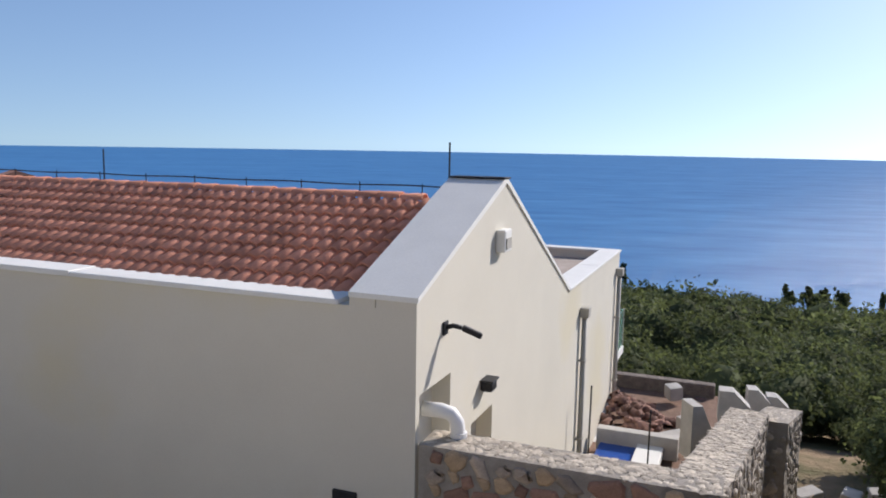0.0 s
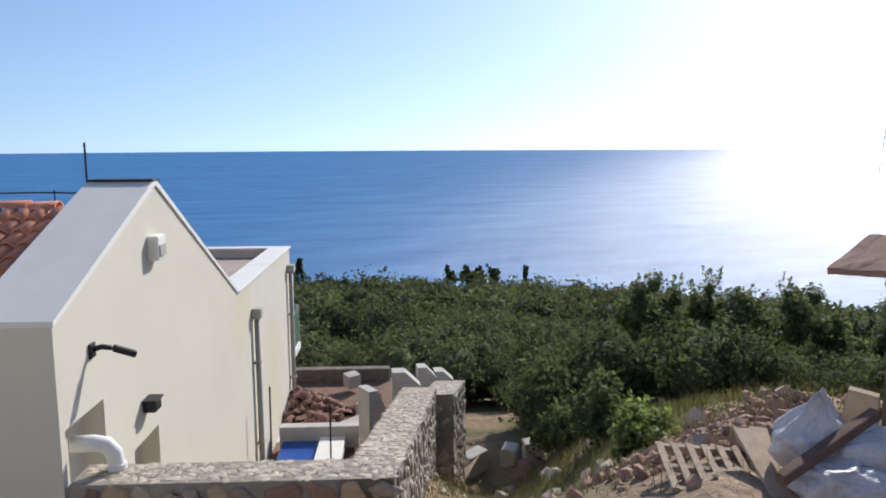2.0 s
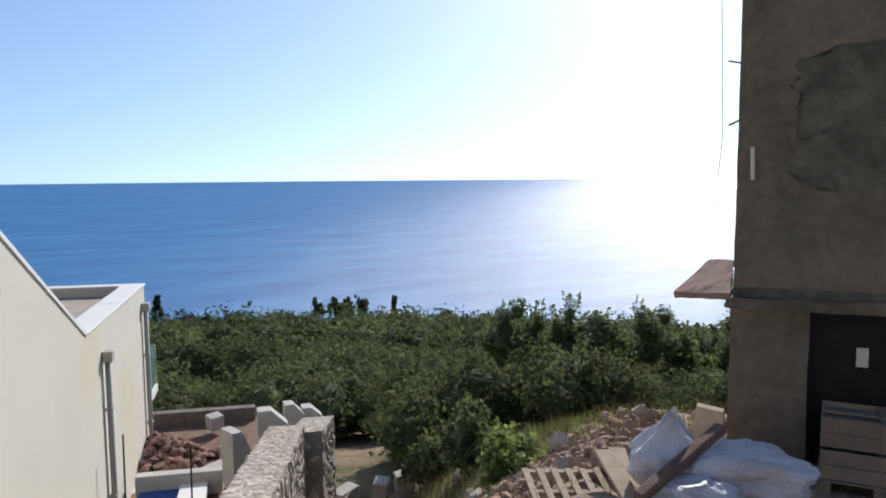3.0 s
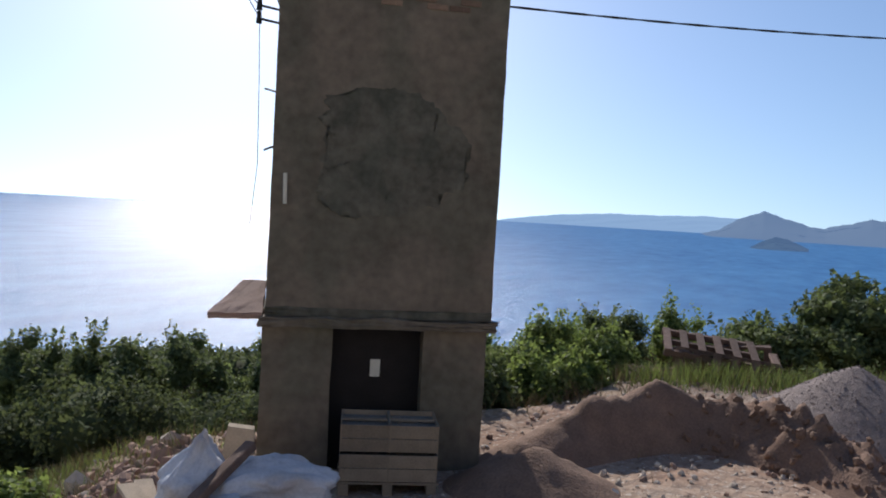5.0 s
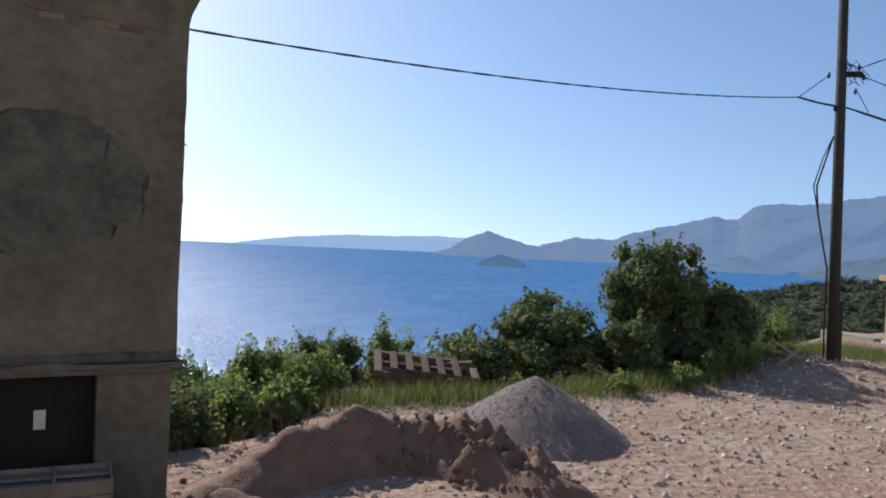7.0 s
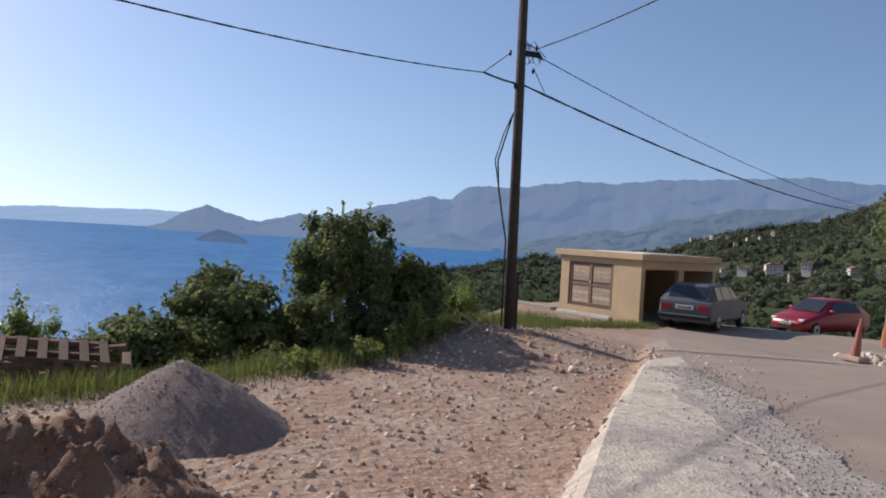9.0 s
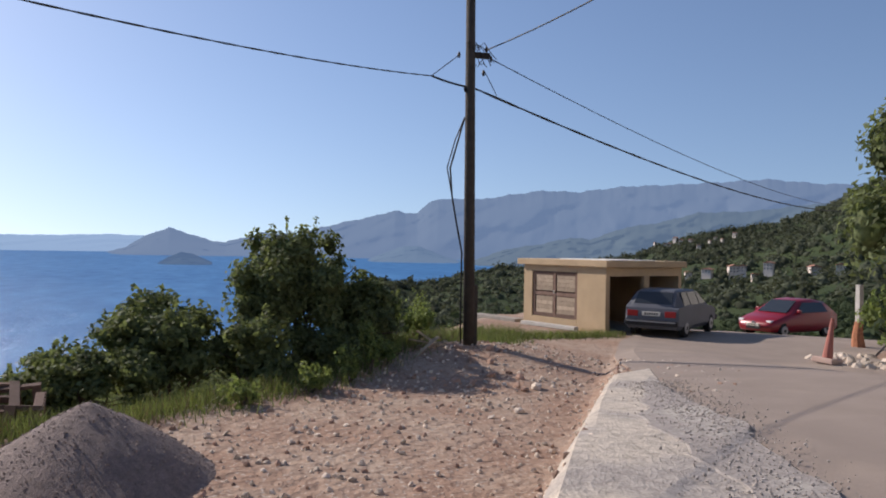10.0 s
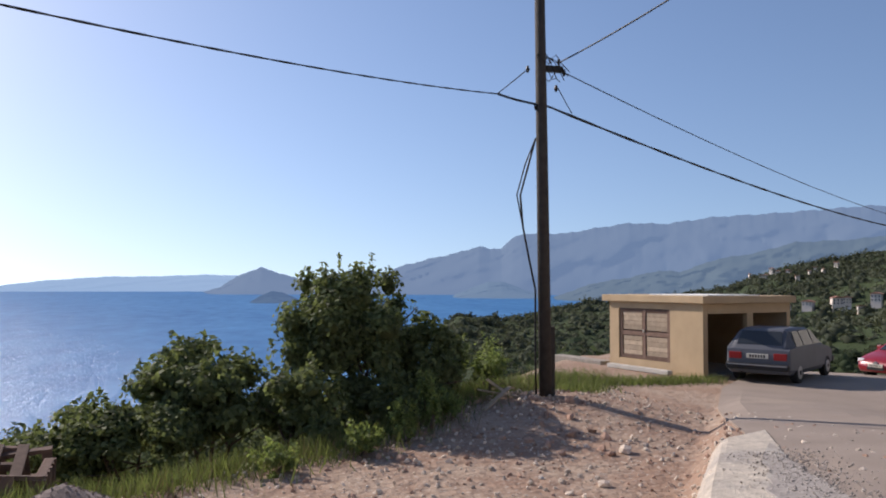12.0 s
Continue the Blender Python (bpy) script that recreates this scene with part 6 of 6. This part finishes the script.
def tufts(name, label, mat, seed, places, height, width):
    rng = np.random.default_rng(seed)
    p = np.asarray(places)
    n = len(p)
    z = ground_z(p[:, 0], p[:, 1])
    base = np.column_stack([p, z - 0.01])
    a = rng.uniform(0, 6.28, n)
    side = np.stack([np.cos(a), np.sin(a), np.zeros(n)], -1) * width
    lean = np.column_stack([rng.normal(0, 0.35, (n, 2)), np.ones(n)])
    h = height * rng.uniform(0.4, 1.2, (n, 1))
    q = np.stack([base - side, base + side, base + lean * h + side * 0.15, base + lean * h - side * 0.15], 1)
    return tagged(quads(name, q, mat), label, "grass", kind="stuff")


def along_edge(rng, n, line, spread, inward):
    out = []
    pts = [np.array(p, float) for p in line]
    lens = [np.hypot(*(b - a)) for a, b in zip(pts, pts[1:])]
    for _ in range(n):
        i = rng.choice(len(lens), p=np.array(lens) / sum(lens))
        f = rng.uniform()
        out.append(pts[i] + (pts[i + 1] - pts[i]) * f + rng.normal(0, spread, 2) + np.array(inward))
    return np.array(out)


rng = np.random.default_rng(91)
DRY = material("dry grass blade", (0.24, 0.185, 0.10), 0.8, spread=0.25, scale=1, fine=6, bump=0, per_island=0.3)
edge_line = [(10.2, 2.7), (12.4, 1.9), (13.5, -0.9), (15.7, -4.1), (19.8, -8.0), (22.2, -11.2)]
tufts("grass", "green grass along the edge of the lot", GRASS, 92, along_edge(rng, 15000, edge_line[1:], 0.5, (0.35, 0.25)), 0.32, 0.008)
tufts("grass", "dry yellow grass along the edge of the lot", DRY, 93, along_edge(rng, 5000, edge_line, 0.6, (0.4, 0.4)), 0.32, 0.007)
tufts("grass", "green grass round the hut", GRASS, 94, along_edge(rng, 4200, [(19.5, -9.2), (21.9, -11.0), (21.9, -14.3)], 0.3, (0, 0)), 0.2, 0.01)
tufts("grass", "dry grass on the slope below the wall", DRY, 95, np.column_stack([rng.normal(7.0, 1.7, 9000), rng.normal(9.8, 2.6, 9000)]), 0.22, 0.005)
tufts("grass", "green weeds on the slope below the wall", GRASS, 96, np.column_stack([rng.normal(6.2, 1.4, 6000), rng.normal(8.4, 1.8, 6000)]), 0.17, 0.006)
tufts("grass", "dry grass along the lot edge behind the tower", DRY, 97, np.column_stack([rng.normal(10.2, 0.7, 3500), rng.normal(5.0, 0.6, 3500)]), 0.35, 0.007)


# ---- houses on the far hillside ----
def hill_spot(az, el):
    """Where the hillside is met along a yaw and height angle."""
    best = None
    for r in np.arange(120, 700, 2.0):
        x, y = 2 - math.sin(radians(az)) * r, -1.5 + math.cos(radians(az)) * r
        e = math.degrees(math.atan2(gz(x, y) + 4 - 2.5, r))
        if e > el:
            return x, y, r
        best = (x, y, r)
    return best


FAR_WALL = material("pale far wall", (0.75, 0.65, 0.58), 0.9, spread=0.12, scale=0.3, fine=2, bump=0)
FAR_ROOF = material("far tile roof", (0.40, 0.20, 0.14), 0.9, spread=0.15, scale=0.3, fine=2, bump=0)
FAR_PANE = material("far window", (0.05, 0.06, 0.07), 0.3, spread=0.1, bump=0)


def far_house(az, el, wide, tall, turn, label, group):
    x, y, r = hill_spot(az, el)
    z = gz(x, y) + 2.0
    h = root("house", pose(x, y, z, 0, 0, az + 180 + turn), label, "house", group)
    wide *= r / 400
    tall *= r / 400
    deep = wide * 0.8
    part("wall", box((-wide / 2, -deep / 2, -5), (wide / 2, deep / 2, tall)), FAR_WALL, h)
    bm = prism([(-wide / 2 - 0.4, tall), (wide / 2 + 0.4, tall), (0, tall + wide * 0.2)], deep + 0.8, m=Matrix.Translation((0, -deep / 2 - 0.4, 0)))
    part("roof", bm, FAR_ROOF, h)
    for k in range(3):
        for s in (0.2, 0.62):
            xx = (-0.34 + 0.34 * k) * wide
            part("window", box((xx - 0.06 * wide, deep / 2, tall * s), (xx + 0.06 * wide, deep / 2 + 0.1, tall * (s + 0.2))), FAR_PANE, h)


for az, el, w, t, turn in ((-127.9, -1.3, 4, 2.4, 10), (-129.2, -1.05, 6, 2.5, -20), (-130.9, -1.0, 6, 4.5, 15), (-131.5, -0.95, 4.5, 4, 0), (-132.3, -1.2, 4, 1.6, 10), (-133.2, -0.8, 5.5, 5, -15), (-136.0, -0.6, 6, 2.2, 25), (-137.6, -0.4, 5, 2.2, 0)):
    far_house(az, el, w * 0.78, t * 0.78, turn, "pale house with a red roof on the wooded hillside", "houses on the hillside")
rng = np.random.default_rng(12)
for k in range(12):
    far_house(-124.9 - 0.55 * k + rng.uniform(-0.3, 0.3), 0.75 + 0.07 * k + rng.uniform(-0.55, 0.1), rng.uniform(1.2, 2.0), rng.uniform(0.9, 1.5), rng.uniform(-40, 40), "tiny pale house in a village on the ridge", "village on the ridge")
far_house(29.6, -3.2, 12, 10, 10, "white house beyond the villa's roof", "houses beyond the villa")
far_house(27.6, -3.5, 10, 6, -10, "white house beyond the villa's roof", "houses beyond the villa")
far_house(25.9, -3.6, 8, 5, 20, "white house beyond the villa's roof", "houses beyond the villa")


# ---- roof tiles ----
def tile_mesh(length, r0, r1, mat, thick=0.024):
    """A barrel tile along y, wide at the low end, with a visible lip."""
    bm = bmesh.new()
    rings = []
    seg = 6
    for y, r in ((0, r0), (length, r1)):
        for q in (0, thick):
            rings.append([bm.verts.new((math.cos(a) * (r - q), y, math.sin(a) * (r - q) * 0.82)) for a in [math.pi * k / seg for k in range(seg + 1)]])
    o0, i0, o1, i1 = rings
    for k in range(seg):
        bm.faces.new((o0[k], o0[k + 1], o1[k + 1], o1[k])), bm.faces.new((i0[k + 1], i0[k], i1[k], i1[k + 1])), bm.faces.new((i0[k], i0[k + 1], o0[k + 1], o0[k]))
    me = bpy.data.meshes.new("tile")
    bm.to_mesh(me)
    bm.free()
    me.materials.append(mat)
    me.polygons.foreach_set("use_smooth", [i % 3 != 2 for i in range(len(me.polygons))])
    return me


def build_tiles():
    rng = np.random.default_rng(14)
    roof = [o for o in villa.children if o.name.startswith("roof_deck")][0]
    me = tile_mesh(0.42, 0.11, 0.09, TILE)
    rest = tile_mesh(0.42, 0.11, 0.09, TILE_REST)
    slope = math.atan2(1.0, 2.73)
    ms, mats, made = [], [], 0
    for c in range(58):
        x = -0.99 - 0.212 * c
        for r in range(8):
            f = 0.03 + 0.348 * r
            m = HOUSE @ Matrix.Translation((x + rng.normal(0, 0.006), 0.36 + f * math.cos(slope), 0.665 + f * math.sin(slope))) @ Matrix.Rotation(slope - 0.07, 4, "X") @ Matrix.Rotation(rng.normal(0, 0.012), 4, "Z")
            if made < 296:
                ob = new("tile", me)
                ob.parent = roof
                ob.matrix_basis = m
                made += 1
            else:
                ms.append(rest), mats.append(m)
    for c in range(40):
        ms.append(rest)
        mats.append(HOUSE @ Matrix.Translation((-1.25 - 0.38 * c, RIDGE_Y, 1.67 + rng.normal(0, 0.004))) @ Matrix.Rotation(radians(90), 4, "Z") @ Matrix.Rotation(rng.normal(0, 0.015), 4, "X") @ Matrix.Diagonal((1.25, 1.0, 1.1, 1)))
    tagged(merged("tile_course", ms, mats, TILE_REST, roof), kind="stuff")


build_tiles()
